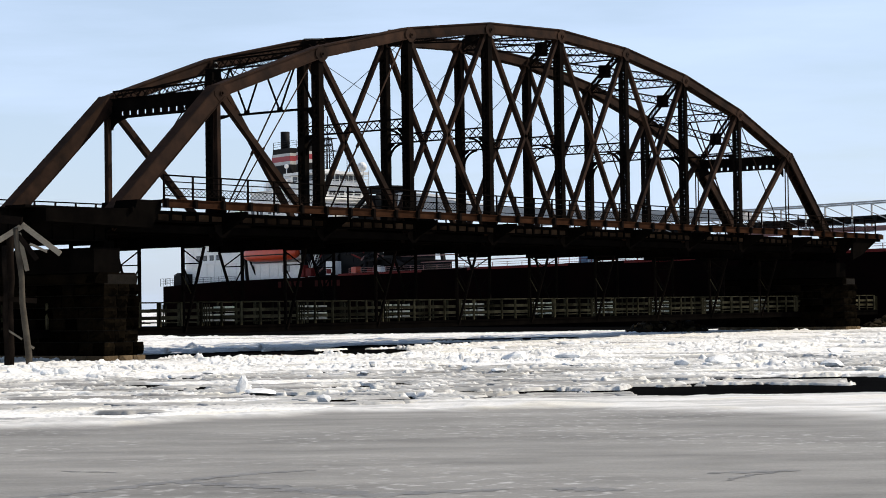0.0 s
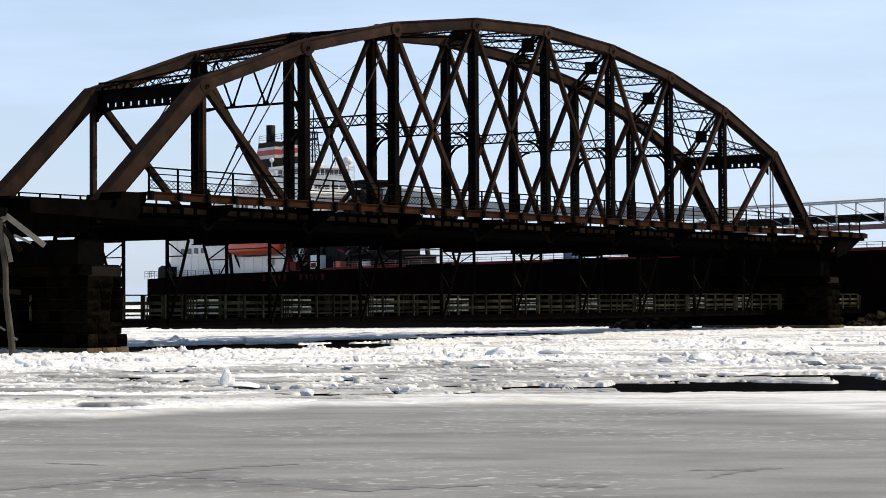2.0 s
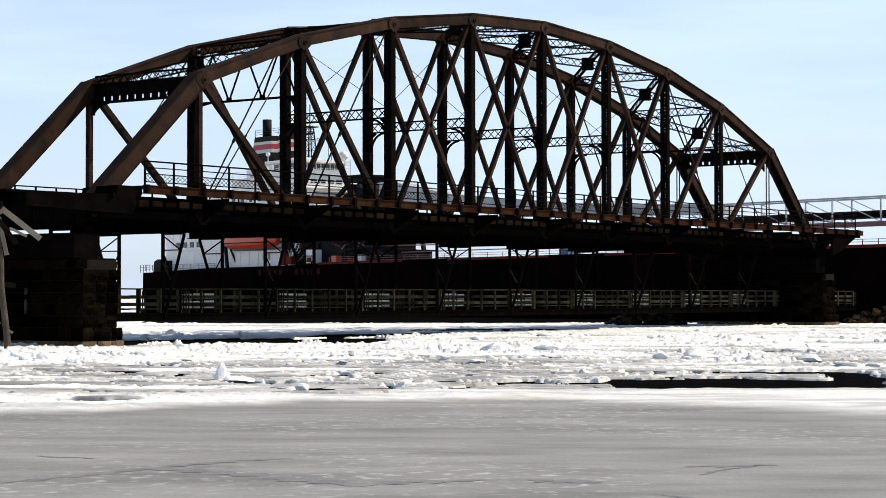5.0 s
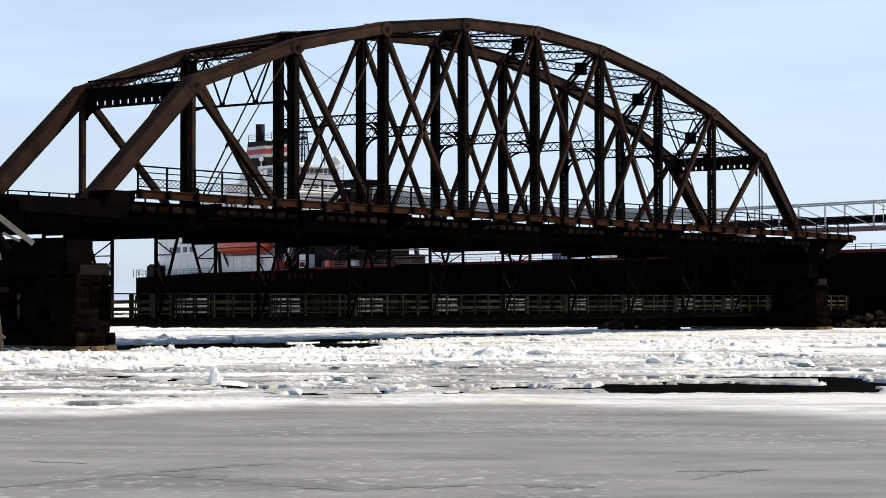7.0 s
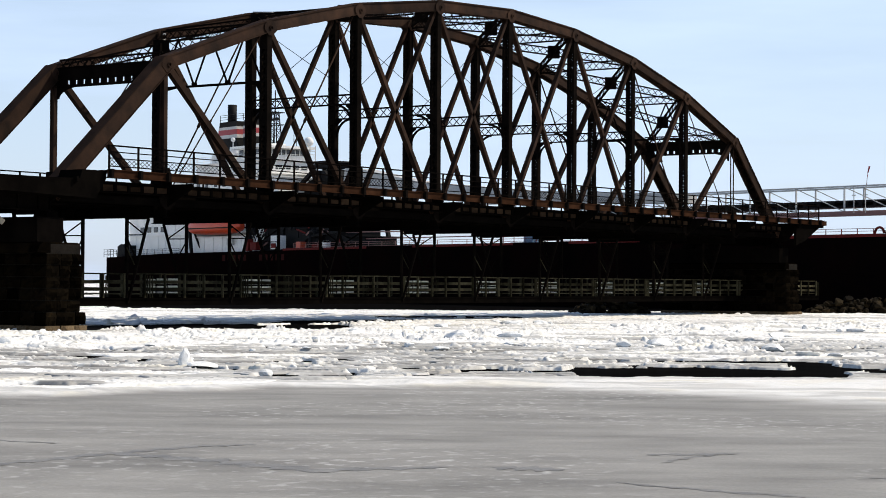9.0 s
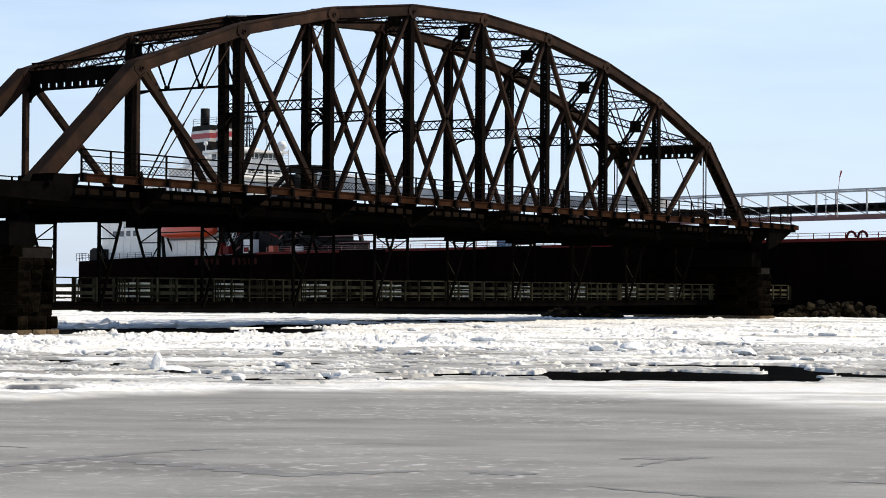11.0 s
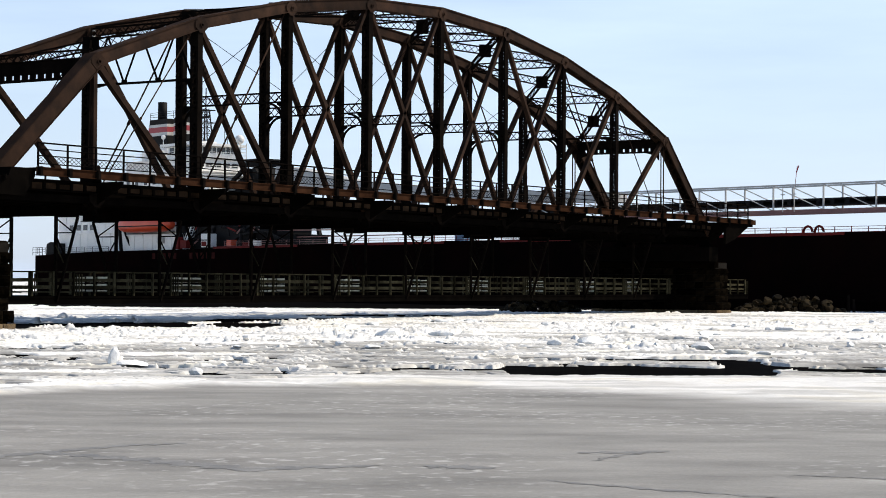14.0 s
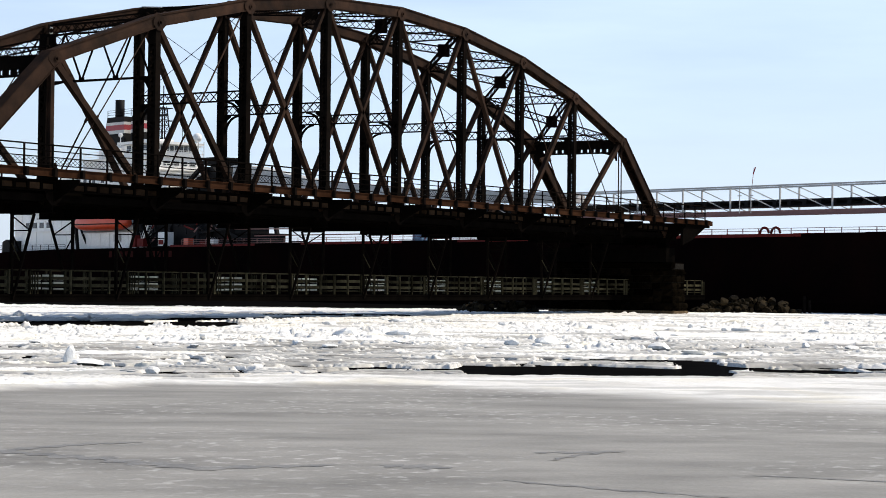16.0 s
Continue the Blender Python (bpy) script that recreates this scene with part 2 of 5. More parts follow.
def ice_surface(x, y):
    """Height of the ice and how snowy it is, from the smooth shore ice over the broken pack to the far channel."""
    dx, dy = x - EYE[0], y - EYE[1]
    dist = dx * AHEAD[0] + dy * AHEAD[1]
    lat = dx * RIGHT[0] + dy * RIGHT[1]
    wob = 2.2 * (fbm(lat / 9, dist / 30, 3) - 0.5)
    drift = fbm(lat / 1.6, dist / 1.1, 5)
    shore = np.interp(lat, (-18, -12, -9.5, -7.6, -5.6, -2.2, 0.7, 2.4, 4.8, 7.1, 9.2, 15), (44.6, 45.3, 45.6, 47.2, 49.3, 50.2, 50.8, 50.0, 48.8, 46.3, 43.9, 40.0))
    edge = shore + wob * 0.5 + 2.0 * (drift - 0.5)
    soft = 1.0 + 3.4 * step(3.0, 9.0, lat)
    snow = step(-0.7 * soft, 0.9 * soft, dist - edge)
    brink = np.interp(lat, (-18, -12, -9.5, -7.6, -5.0, -2.0, 2.5, 12), (46.8, 46.6, 47.0, 48.4, 51.2, 54.2, 56.2, 56.5))
    pack = step(0.0, 1.4, dist - brink - 0.5 * wob - 2.4 * (drift - 0.5))
    # rubble fields between flat, wet, drawn-out floes
    field = fbm(lat / 10, dist / 3.6, 61) + 0.11 * step(80, 98, dist) - 0.13 * (1 - step(68, 92, dist)) - 0.09 * (1 - step(-3, 3, lat)) * (1 - step(74, 88, dist))
    field = field - 0.30 * np.exp(-((lat - 16.5) / 6.5) ** 2 - ((dist - 87) / 10) ** 2)
    rub = step(0.46, 0.51, field + 0.12 * (fbm(lat / 1.2, dist / 0.9, 63) - 0.5))
    crumble = (1 - step(-5.0, -1.5, lat)) * (1 - step(51.5, 55.5, dist + 1.2 * wob))
    rub = np.maximum(rub, crumble * step(0.36, 0.46, fbm(lat / 2.6, dist / 1.0, 68)))
    h1, e1 = floes(x + wob, y, 1.7, 20)
    h2, e2 = floes(x, y + wob, 0.62, 40)
    h3, e3 = floes(x + 3, y, 0.27, 58)
    fine = fbm(x / 0.22, y / 0.22, 50)
    lump = 0.07 * h1 + 0.15 * h2 * (0.35 + h1) + 0.13 * h3 + 0.07 * fine - 0.08 * (1 - step(0.03, 0.22, e2)) - 0.07 * (1 - step(0.03, 0.2, e3))
    tall = 0.22 + 0.75 * step(0.46, 0.68, fbm(lat / 3.4, dist / 2.0, 66)) * (0.20 + 0.80 * step(66, 90, dist))
    tall = tall * (1 - 0.45 * crumble)
    slab, es = floes(lat / 2.6, dist * 1.0, 2.4, 130)
    slab2, es2 = floes(lat / 3.2, dist * 1.0, 0.9, 150)
    broken = step(0.42, 0.52, fbm(lat / 9, dist / 3.0, 77))
    flat_h = 0.005 + 0.035 * slab + 0.03 * slab2 * broken - 0.30 * (1 - step(0.015, 0.05, es)) * step(0.4, 0.5, fbm(lat / 14, dist / 7, 78)) - 0.10 * (1 - step(0.02, 0.06, es2)) * broken
    # crumbs pushed up in ragged rows along the slabs' edges
    row = step(0.62, 0.70, fbm(lat / 3.4, dist / 0.55, 71) + 0.10 * (1 - step(0.03, 0.16, es)) + 0.08 * (1 - step(0.03, 0.16, es2)))
    crumb = np.maximum(0.13 * h3 + 0.10 * fine - 0.055, 0.0)
    # leads of open water: centre distance, half width, from and to across, slant
    cut = np.zeros(x.shape)
    rim = np.zeros(x.shape)
    for k, (d0, hw, a, b, sl) in enumerate((
            (61.0, 3.6, 2.4, 11.6, -0.05), (69.2, 1.2, 5.6, 13.0, -0.15), (65.0, 3.6, 9.8, 12.8, -0.30), (61.8, 1.8, 11.0, 16.5, -0.30),
            (54.3, 0.8, -6.2, -1.2, 1.10), (59.2, 1.0, -2.6, 1.4, 1.60), (61.2, 1.3, -1.0, 4.0, -0.10), (61.4, 0.8, -3.6, 1.2, 0.75),
            (54.6, 0.45, -5.5, -2.0, 0.55), (62.6, 0.95, -18.0, -11.2, 0.0), (75.7, 0.65, 1.2, 3.9, 0.0), (118.5, 9.0, -24.0, -7.0, 0.15),
            (138.0, 7.5, -14.0, -3.5, 0.90), (159.0, 6.5, -8.5, 4.5, 0.20), (95.7, 1.5, 11.1, 14.6, 0.0), (86.0, 1.1, 13.1, 15.2, 0.0),
            (96.5, 2.4, 18.2, 22.5, 0.0), (85.0, 1.1, 15.1, 18.5, 0.0), (76.7, 0.8, 14.4, 17.2, 0.30), (57.0, 0.6, -6.8, -3.0, 0.10),
            (67.5, 0.8, -8.0, -3.0, 0.10), (66.5, 0.6, -15.0, -10.5, 0.10), (78.0, 1.0, -16.0, -11.0, 0.0))):
        line = d0 + sl * (lat - (a + b) / 2) + 2.2 * (fbm(lat / 2.4, np.full(x.shape, k * 3.1), 80 + k) - 0.5)
        w = hw * (0.45 + 1.1 * fbm(lat / 1.6, dist / 4, 90 + k)) * step(0, 1.2, lat - a) * step(0, 1.2, b - lat)
        w = w + (0.5 + 0.5 * hw) * (fbm(lat / 0.8, dist / 1.2, 97) - 0.5) * (w > 0.05)
        off = w - np.abs(dist - line)
        cut = np.maximum(cut, step(-0.08, 0.08, off) * (w > 0.10))
        rim = np.maximum(rim, step(-1.3, -0.2, off) * (w > 0.10) * (0.12 + 0.38 * (dist > line)))
    # many narrow, drawn-out cracks through the pack
    for k, (sl, sd, w) in enumerate(((16, 5, 0.022), (7, 2.2, 0.030), (26, 7, 0.020), (4, 1.6, 0.042))):
        c = np.abs(fbm(lat / sl, dist / sd, 140 + k * 9, 3) - 0.44)
        some = step(0.38, 0.48, fbm(lat / 7, dist / 5, 170 + k) + 0.05 * (1 - step(-3, 3, lat))) * (1 - step(86, 100, dist))
        cut = np.maximum(cut, pack * (1 - step(w * 0.5, w * 1.1, c)) * some * (1 - 0.85 * rub))
        rim = np.maximum(rim, 0.35 * (1 - step(w * 1.1, w * 3.2, c)) * some)
    rim = rim * step(0.36, 0.52, fbm(lat / 1.3, dist / 0.9, 73))
    heap = np.maximum(row * step(56, 60, dist), rim) * (1 - rub)
    ph = rub * np.maximum(lump * tall, 0.0) + (1 - rub) * flat_h + heap * crumb * (0.65 + 0.2 * step(60, 80, dist)) + 0.005
    ph = ph * (1 - 0.4 * step(115, 165, dist))
    h = 0.02 * (fbm(x / 4, y / 4, 11) - 0.5) + snow * (1 - pack) * ((0.07 + 0.07 * (1 - step(-2, 4, lat))) * fbm(x / 1.3, y / 1.3, 12) + 0.05 * (1 - step(-2, 4, lat)) * fbm(x / 0.35, y / 0.35, 14) + 0.03 * step(51, 54, dist) * fine) + ph * pack
    h = h * (1 - cut) - 0.12 * cut
    # open water beside the freighter, ending at its stern as the hull's dark reflection does
    lane = step(0, 3, dist - 198 - 2 * wob) * step(0, 3, lat + 0.188 * dist) * (1 - step(400, 420, dist))
    h = h * (1 - lane) - 0.5 * lane
    dirt = fbm(lat / 2.2, dist / 0.5, 36)
    wet = (1 - rub) * (0.78 + 0.30 * step(0.35, 0.6, fbm(lat / 6, dist / 2.4, 33))) * (1 - 0.75 * np.clip(heap, 0, 1)) * (0.92 + 0.7 * (dirt - 0.45))
    return h, np.clip(snow * (1 - (0.66 + 0.26 * (1 - step(80, 110, dist))) * pack * wet), 0, 1) * (1 - 0.20 * (1 - pack)) * (1 - 0.35 * (1 - pack) * step(0.45, 0.62, fbm(lat / 5, dist / 0.9, 35)))


def build_ice():
    base = math.pi / 2 + YAW
    fan = np.linspace(base - 0.285, base + 0.285, 860)
    rest = np.linspace(base + 0.285, base + math.tau - 0.285, 60)[1:-1]
    ang = np.concatenate([fan, rest])
    dist = np.concatenate([np.geomspace(0.6, 24, 26), np.geomspace(24.3, 45, 110), np.geomspace(45.05, 100, 640), np.geomspace(100.2, 170, 300), np.geomspace(170.4, 235, 60), np.geomspace(240, 4600, 40)])
    a, d = np.meshgrid(ang, dist)
    x, y = EYE[0] + d * np.cos(a), EYE[1] + d * np.sin(a)
    h, snow = ice_surface(x, y)
    nr, nc = a.shape
    co = np.stack([x, y, h], -1).reshape(-1, 3)
    co = np.vstack([co, [[EYE[0], EYE[1], 0]]])
    idx = np.arange(nr * nc).reshape(nr, nc)
    i0, i1 = idx[:-1], idx[1:]
    quads = np.stack([i0, i1, np.roll(i1, -1, 1), np.roll(i0, -1, 1)], -1).reshape(-1, 4)
    hub = np.stack([np.full(nc, nr * nc), idx[0], np.roll(idx[0], -1)], -1)
    loops = np.concatenate([quads.ravel(), hub.ravel()])
    starts = np.concatenate([np.arange(len(quads)) * 4, len(quads) * 4 + np.arange(nc) * 3])
    me = bpy.data.meshes.new("ground")
    me.vertices.add(len(co))
    me.vertices.foreach_set("co", co.ravel())
    me.loops.add(len(loops))
    me.loops.foreach_set("vertex_index", loops)
    me.polygons.add(len(starts))
    me.polygons.foreach_set("loop_start", starts)
    me.update(calc_edges=True)
    me.validate()
    att = me.attributes.new("snow", "FLOAT", "POINT")
    att.data.foreach_set("value", np.append(snow.ravel(), 0.0).astype(np.float32))
    me.materials.append(ice_material())
    ob = new("ground", me)
    return tagged(ob, "frozen bay, smooth grey shore ice and broken white pack ice", "ice", kind="structure")


def ice_material():
    m = bpy.data.materials.new("lake_ice")
    m.use_nodes = True
    n, l = m.node_tree.nodes, m.node_tree.links
    b = n["Principled BSDF"]
    tc = n.new("ShaderNodeTexCoord")
    at = n.new("ShaderNodeAttribute")
    at.attribute_name = "snow"
    # bare ice: cloudy grey with wind-blown streaks along the shore
    mp = n.new("ShaderNodeMapping")
    mp.vector_type = "TEXTURE"
    mp.inputs["Rotation"].default_value = (0, 0, YAW)
    mp.inputs["Scale"].default_value = (5.0, 2.2, 1.0)
    streak = n.new("ShaderNodeTexNoise")
    streak.inputs["Scale"].default_value = 1.0
    streak.inputs["Detail"].default_value = 7
    streak.inputs["Roughness"].default_value = 0.62
    l.new(tc.outputs["Object"], mp.inputs["Vector"])
    l.new(mp.outputs["Vector"], streak.inputs["Vector"])
    grey = n.new("ShaderNodeValToRGB")
    for e, p, c in zip(grey.color_ramp.elements, (0.3, 0.72), ((0.165, 0.159, 0.148, 1), (0.355, 0.342, 0.318, 1))):
        e.position, e.color = p, c
    l.new(streak.outputs["Fac"], grey.inputs["Fac"])
    speck = n.new("ShaderNodeTexNoise")
    speck.inputs["Scale"].default_value = 3.2
    speck.inputs["Detail"].default_value = 6
    l.new(tc.outputs["Object"], speck.inputs["Vector"])
    fleck = n.new("ShaderNodeMapRange")
    fleck.inputs["From Min"].default_value = 0.555
    fleck.inputs["From Max"].default_value = 0.74
    l.new(speck.outputs["Fac"], fleck.inputs["Value"])
    add = n.new("ShaderNodeMix")
    add.data_type = "RGBA"
    add.inputs["B"].default_value = (0.54, 0.53, 0.515, 1)
    fm = n.new("ShaderNodeMath")
    fm.operation = "MULTIPLY"
    fm.inputs[1].default_value = 0.9
    patch = n.new("ShaderNodeTexNoise")
    patch.inputs["Scale"].default_value = 0.16
    patch.inputs["Detail"].default_value = 3
    l.new(tc.outputs["Object"], patch.inputs["Vector"])
    pm = n.new("ShaderNodeMapRange")
    pm.inputs["From Min"].default_value = 0.43
    pm.inputs["From Max"].default_value = 0.58
    l.new(patch.outputs["Fac"], pm.inputs["Value"])
    fp = n.new("ShaderNodeMath")
    fp.operation = "MULTIPLY"
    l.new(fleck.outputs["Result"], fp.inputs[0])
    l.new(pm.outputs["Result"], fp.inputs[1])
    l.new(fp.outputs["Value"], fm.inputs[0])
    l.new(fm.outputs["Value"], add.inputs["Factor"])
    grit = n.new("ShaderNodeTexNoise")
    grit.inputs["Scale"].default_value = 14.0
    grit.inputs["Detail"].default_value = 5
    grit.inputs["Roughness"].default_value = 0.7
    l.new(tc.outputs["Object"], grit.inputs["Vector"])
    gm = n.new("ShaderNodeMapRange")
    gm.inputs["To Min"].default_value = 0.72
    gm.inputs["To Max"].default_value = 1.28
    l.new(grit.outputs["Fac"], gm.inputs["Value"])
    gh = n.new("ShaderNodeHueSaturation")
    l.new(gm.outputs["Result"], gh.inputs["Value"])
    l.new(grey.outputs["Color"], gh.inputs["Color"])
    l.new(gh.outputs["Color"], add.inputs["A"])
    # snow and broken ice: white with cream and blue-grey stains
    stain = n.new("ShaderNodeTexNoise")
    stain.inputs["Scale"].default_value = 0.35
    stain.inputs["Detail"].default_value = 6
    l.new(tc.outputs["Object"], stain.inputs["Vector"])
    white = n.new("ShaderNodeValToRGB")
    white.color_ramp.elements[0].position, white.color_ramp.elements[0].color = 0.30, (0.68, 0.66, 0.62, 1)
    white.color_ramp.elements[1].position, white.color_ramp.elements[1].color = 0.52, (0.89, 0.875, 0.845, 1)
    e = white.color_ramp.elements.new(0.72)
    e.color = (0.82, 0.77, 0.65, 1)
    l.new(stain.outputs["Fac"], white.inputs["Fac"])
    mx = n.new("ShaderNodeMix")
    mx.data_type = "RGBA"
    l.new(at.outputs["Fac"], mx.inputs["Factor"])
    l.new(add.outputs["Result"], mx.inputs["A"])
    l.new(white.outputs["Color"], mx.inputs["B"])
    l.new(mx.outputs["Result"], b.inputs["Base Color"])
    b.inputs["Roughness"].default_value = 0.75
    b.inputs["Specular IOR Level"].default_value = 0.15
    grain = n.new("ShaderNodeTexNoise")
    grain.inputs["Scale"].default_value = 5.0
    grain.inputs["Detail"].default_value = 8
    l.new(tc.outputs["Object"], grain.inputs["Vector"])
    bp = n.new("ShaderNodeBump")
    bp.inputs["Strength"].default_value = 0.5
    bp.inputs["Distance"].default_value = 0.05
    deep = n.new("ShaderNodeMapRange")
    deep.inputs["To Min"].default_value = 0.35
    deep.inputs["To Max"].default_value = 1.3
    l.new(at.outputs["Fac"], deep.inputs["Value"])
    hm = n.new("ShaderNodeMath")
    hm.operation = "MULTIPLY"
    l.new(grain.outputs["Fac"], hm.inputs[0])
    l.new(deep.outputs["Result"], hm.inputs[1])
    l.new(hm.outputs["Value"], bp.inputs["Height"])
    l.new(bp.outputs["Normal"], b.inputs["Normal"])
    return m


def water_material():
    """Open water with the hull's dark reflection put into its colour: almost no mirror gloss."""
    m = bpy.data.materials.new("open_water")
    m.use_nodes = True
    n, l = m.node_tree.nodes, m.node_tree.links
    n.remove(n["Principled BSDF"])
    d = n.new("ShaderNodeBsdfDiffuse")
    g = n.new("ShaderNodeBsdfGlossy")
    g.inputs["Roughness"].default_value = 0.12
    w = n.new("ShaderNodeTexNoise")
    w.inputs["Scale"].default_value = 0.6
    w.inputs["Detail"].default_value = 4
    tc = n.new("ShaderNodeTexCoord")
    cr = n.new("ShaderNodeValToRGB")
    cr.color_ramp.elements[0].color = (0.0015, 0.0015, 0.0017, 1)
    cr.color_ramp.elements[1].color = (0.005, 0.005, 0.005, 1)
    l.new(tc.outputs["Object"], w.inputs["Vector"])
    l.new(w.outputs["Fac"], cr.inputs["Fac"])
    l.new(cr.outputs["Color"], d.inputs["Color"])
    mix = n.new("ShaderNodeMixShader")
    mix.inputs["Fac"].default_value = 0.008
    l.new(d.outputs["BSDF"], mix.inputs[1])
    l.new(g.outputs["BSDF"], mix.inputs[2])
    l.new(mix.outputs["Shader"], n["Material Output"].inputs["Surface"])
    return m


build_ice()
wbm = bmesh.new()
prism(wbm, [(-700, -700), (1300, -700), (1300, 1300), (-700, 1300)], "z", -0.6, -0.05)
tagged(new("water", mesh_of("water", wbm, water_material())), "black open water in leads between ice floes", "water", kind="structure")

# ---- truss bridge ----
P = 9.144            # panel length
WID = 8.86            # between truss planes
ZC = 7.18            # lower chord
TOP = (15.23, 18.35, 20.46, 21.74, 22.19, 21.74, 20.46, 18.35, 15.23)
MID = 14.60          # sway struts
bridge = thing("truss_bridge", "dark rusted steel through-truss bridge with arched top chords", "bridge")


def U(i, y):
    return Vector((P * i, y, TOP[i - 1]))


def L(i, y):
    return Vector((P * i, y, ZC))


def riveted_box(bm, p, q, w, d, lip=0.06):
    """Built-up box member: two webs, a cover plate with lips on top, batten plates and lacing under it."""
    p, q = Vector(p), Vector(q)
    for s in (-1, 1):
        bar(bm, p, q, 0.05, d, off=(s * (w / 2 - 0.03), 0))
        for e in (-1, 1):
            bar(bm, p, q, 0.12, 0.04, off=(s * (w / 2 + 0.02), e * (d / 2 - 0.03)))
    up = 1 if (q - p).normalized().cross(Vector((0, 1, 0))).z > 0 else -1
    bar(bm, p, q, w + 2 * lip, 0.04, off=(0, up * (d / 2 + 0.02)))
    n = max(3, int((q - p).length / 0.55))
    low = (q - p).normalized().cross(Vector((0, 1, 0))) * (-up * (d / 2))
    for k in range(n):
        a, b = p + (q - p) * (k / n) + low, p + (q - p) * ((k + 1) / n) + low
        s = w / 2 * (1 if k % 2 else -1)
        bar(bm, a + Vector((0, -s, 0)), b + Vector((0, s, 0)), 0.02, 0.09, side=(0, 0, 1))


def column(bm, p, q, a=0.46, b=0.56):
    """Laced column: two channels facing each other with flanges and zigzag lacing on both open sides."""
    p, q = Vector(p), Vector(q)
    for s in (-1, 1):
        box(bm, ((p.x + q.x) / 2, p.y + s * b / 2, (p.z + q.z) / 2), (a, 0.05, q.z - p.z))
        for e in (-1, 1):
            box(bm, (p.x + e * (a / 2 - 0.02), p.y + s * (b / 2 - 0.07), (p.z + q.z) / 2), (0.04, 0.12, q.z - p.z))
    n = int((q.z - p.z) / 0.42)
    for e in (-1, 1):
        for k in range(n):
            z0, z1 = p.z + (q.z - p.z) * k / n, p.z + (q.z - p.z) * (k + 1) / n
            s = b / 2 * (1 if k % 2 else -1)
            bar(bm, (p.x + e * a / 2, p.y - s, z0), (p.x + e * a / 2, p.y + s, z1), 0.02, 0.13, side=(1, 0, 0))
        for z in (p.z + 0.7, q.z - 0.7, (p.z + q.z) / 2):
            box(bm, (p.x + e * (a / 2 + 0.012), p.y, z), (0.03, b, 0.9))


def gusset(bm, c, w, h, y, t=0.03):
    """Octagonal riveted plate in the truss plane."""
    k = 0.3
    o = [(-w, -h * k), (-w * k, -h), (w * k, -h), (w, -h * k), (w, h * k), (w * k, h), (-w * k, h), (-w, h * k)]
    prism(bm, [(c[0] + u / 2, c[2] + v / 2) for u, v in o], "y", y - t / 2, y + t / 2)


for y in (0.0, WID):
    for i in range(1, 9):
        one("top_chord", lambda bm: riveted_box(bm, U(i, y), U(i + 1, y), 0.62, 0.73), STEEL, bridge)
    for a, b in ((L(0, y) + Vector((0.15, 0, 0.1)), U(1, y)), (U(9, y), L(10, y) + Vector((-0.15, 0, 0.1)))):
        one("end_post", lambda bm: riveted_box(bm, a, b, 0.72, 0.88), STEEL, bridge)
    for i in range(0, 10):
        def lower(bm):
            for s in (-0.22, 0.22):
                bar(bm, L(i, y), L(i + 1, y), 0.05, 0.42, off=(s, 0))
        one("lower_chord", lower, SHADE_BLACK, bridge)
    for i in range(2, 9):
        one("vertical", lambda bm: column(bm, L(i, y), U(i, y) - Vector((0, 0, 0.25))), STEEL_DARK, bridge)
    for i in (1, 9):
        def hanger(bm):
            for s in (-0.13, 0.13):
                bar(bm, L(i, y), U(i, y), 0.07, 0.30 if i == 1 else 0.09, off=(s, 0))
            if i == 1:
                bar(bm, L(i, y), U(i, y), 0.22, 0.22)
            for k in range(3):
                z = ZC + 0.5 + k * 0.52
                box(bm, (P * i, y, z), (0.06, 0.3, 0.1))
        one("hanger", hanger, STEEL, bridge)
    # main diagonals and counters
    for i in range(1, 10):
        for j in (i + 1, i - 1):
            if not 1 <= j <= 9:
                continue
            main = (j > i and i <= 4) or (j < i and i >= 6)
            mid = (j > i and i in (5, 6)) or (j < i and i in (5, 4))
            wdt = 0.40 - 0.03 * min(i, 10 - i) if main else (0.24 if mid else 0.11)
            # the counter stops where no diagonal crosses beside the hips
            if not main and (i in (1, 9) or j in (1, 9)):
                wdt = 0.08
            def diag(bm):
                a, b = U(i, y), L(j, y)
                if main or mid:
                    bar(bm, a, b, 0.26, wdt - 0.05)
                    for s in (-0.15, 0.15):
                        bar(bm, a, b, 0.04, wdt, off=(s, 0))
                else:
                    tube(bm, a, b, wdt / 2, 8)
                    c = a + (b - a) * 0.55
                    tube(bm, c, c + (b - a).normalized() * 0.5, wdt * 0.9, 8)
            one("diagonal" if (main or mid) else "counter_rod", diag, STEEL, bridge)
    # joint plates with pins
    for i in range(1, 10):
        def joint(bm):
            for s in (-0.37, 0.37):
                gusset(bm, U(i, y) - Vector((0, 0, 0.12)), 1.15, 0.95, y + s)
            tube(bm, U(i, y) + Vector((0, -0.47, -0.12)), U(i, y) + Vector((0, 0.47, -0.12)), 0.09, 12)
            for s in (-1, 1):
                tube(bm, U(i, y) + Vector((0, 0.47 * s, -0.12)), U(i, y) + Vector((0, 0.43 * s, -0.12)), 0.15, 12)
        one("gusset_plate", joint, STEEL, bridge)
        def shoe(bm):
            for s in (-0.36, 0.36):
                gusset(bm, L(i, y) + Vector((0, 0, 0.1)), 1.3, 1.0, y + s)
            prism(bm, [(P * i - 0.55, ZC + 0.5), (P * i + 0.55, ZC + 0.5), (P * i + 0.26, ZC + 2.0), (P * i - 0.26, ZC + 2.0)], "y", y - 0.30, y + 0.30)
        one("post_foot", shoe, STEEL_DARK, bridge)

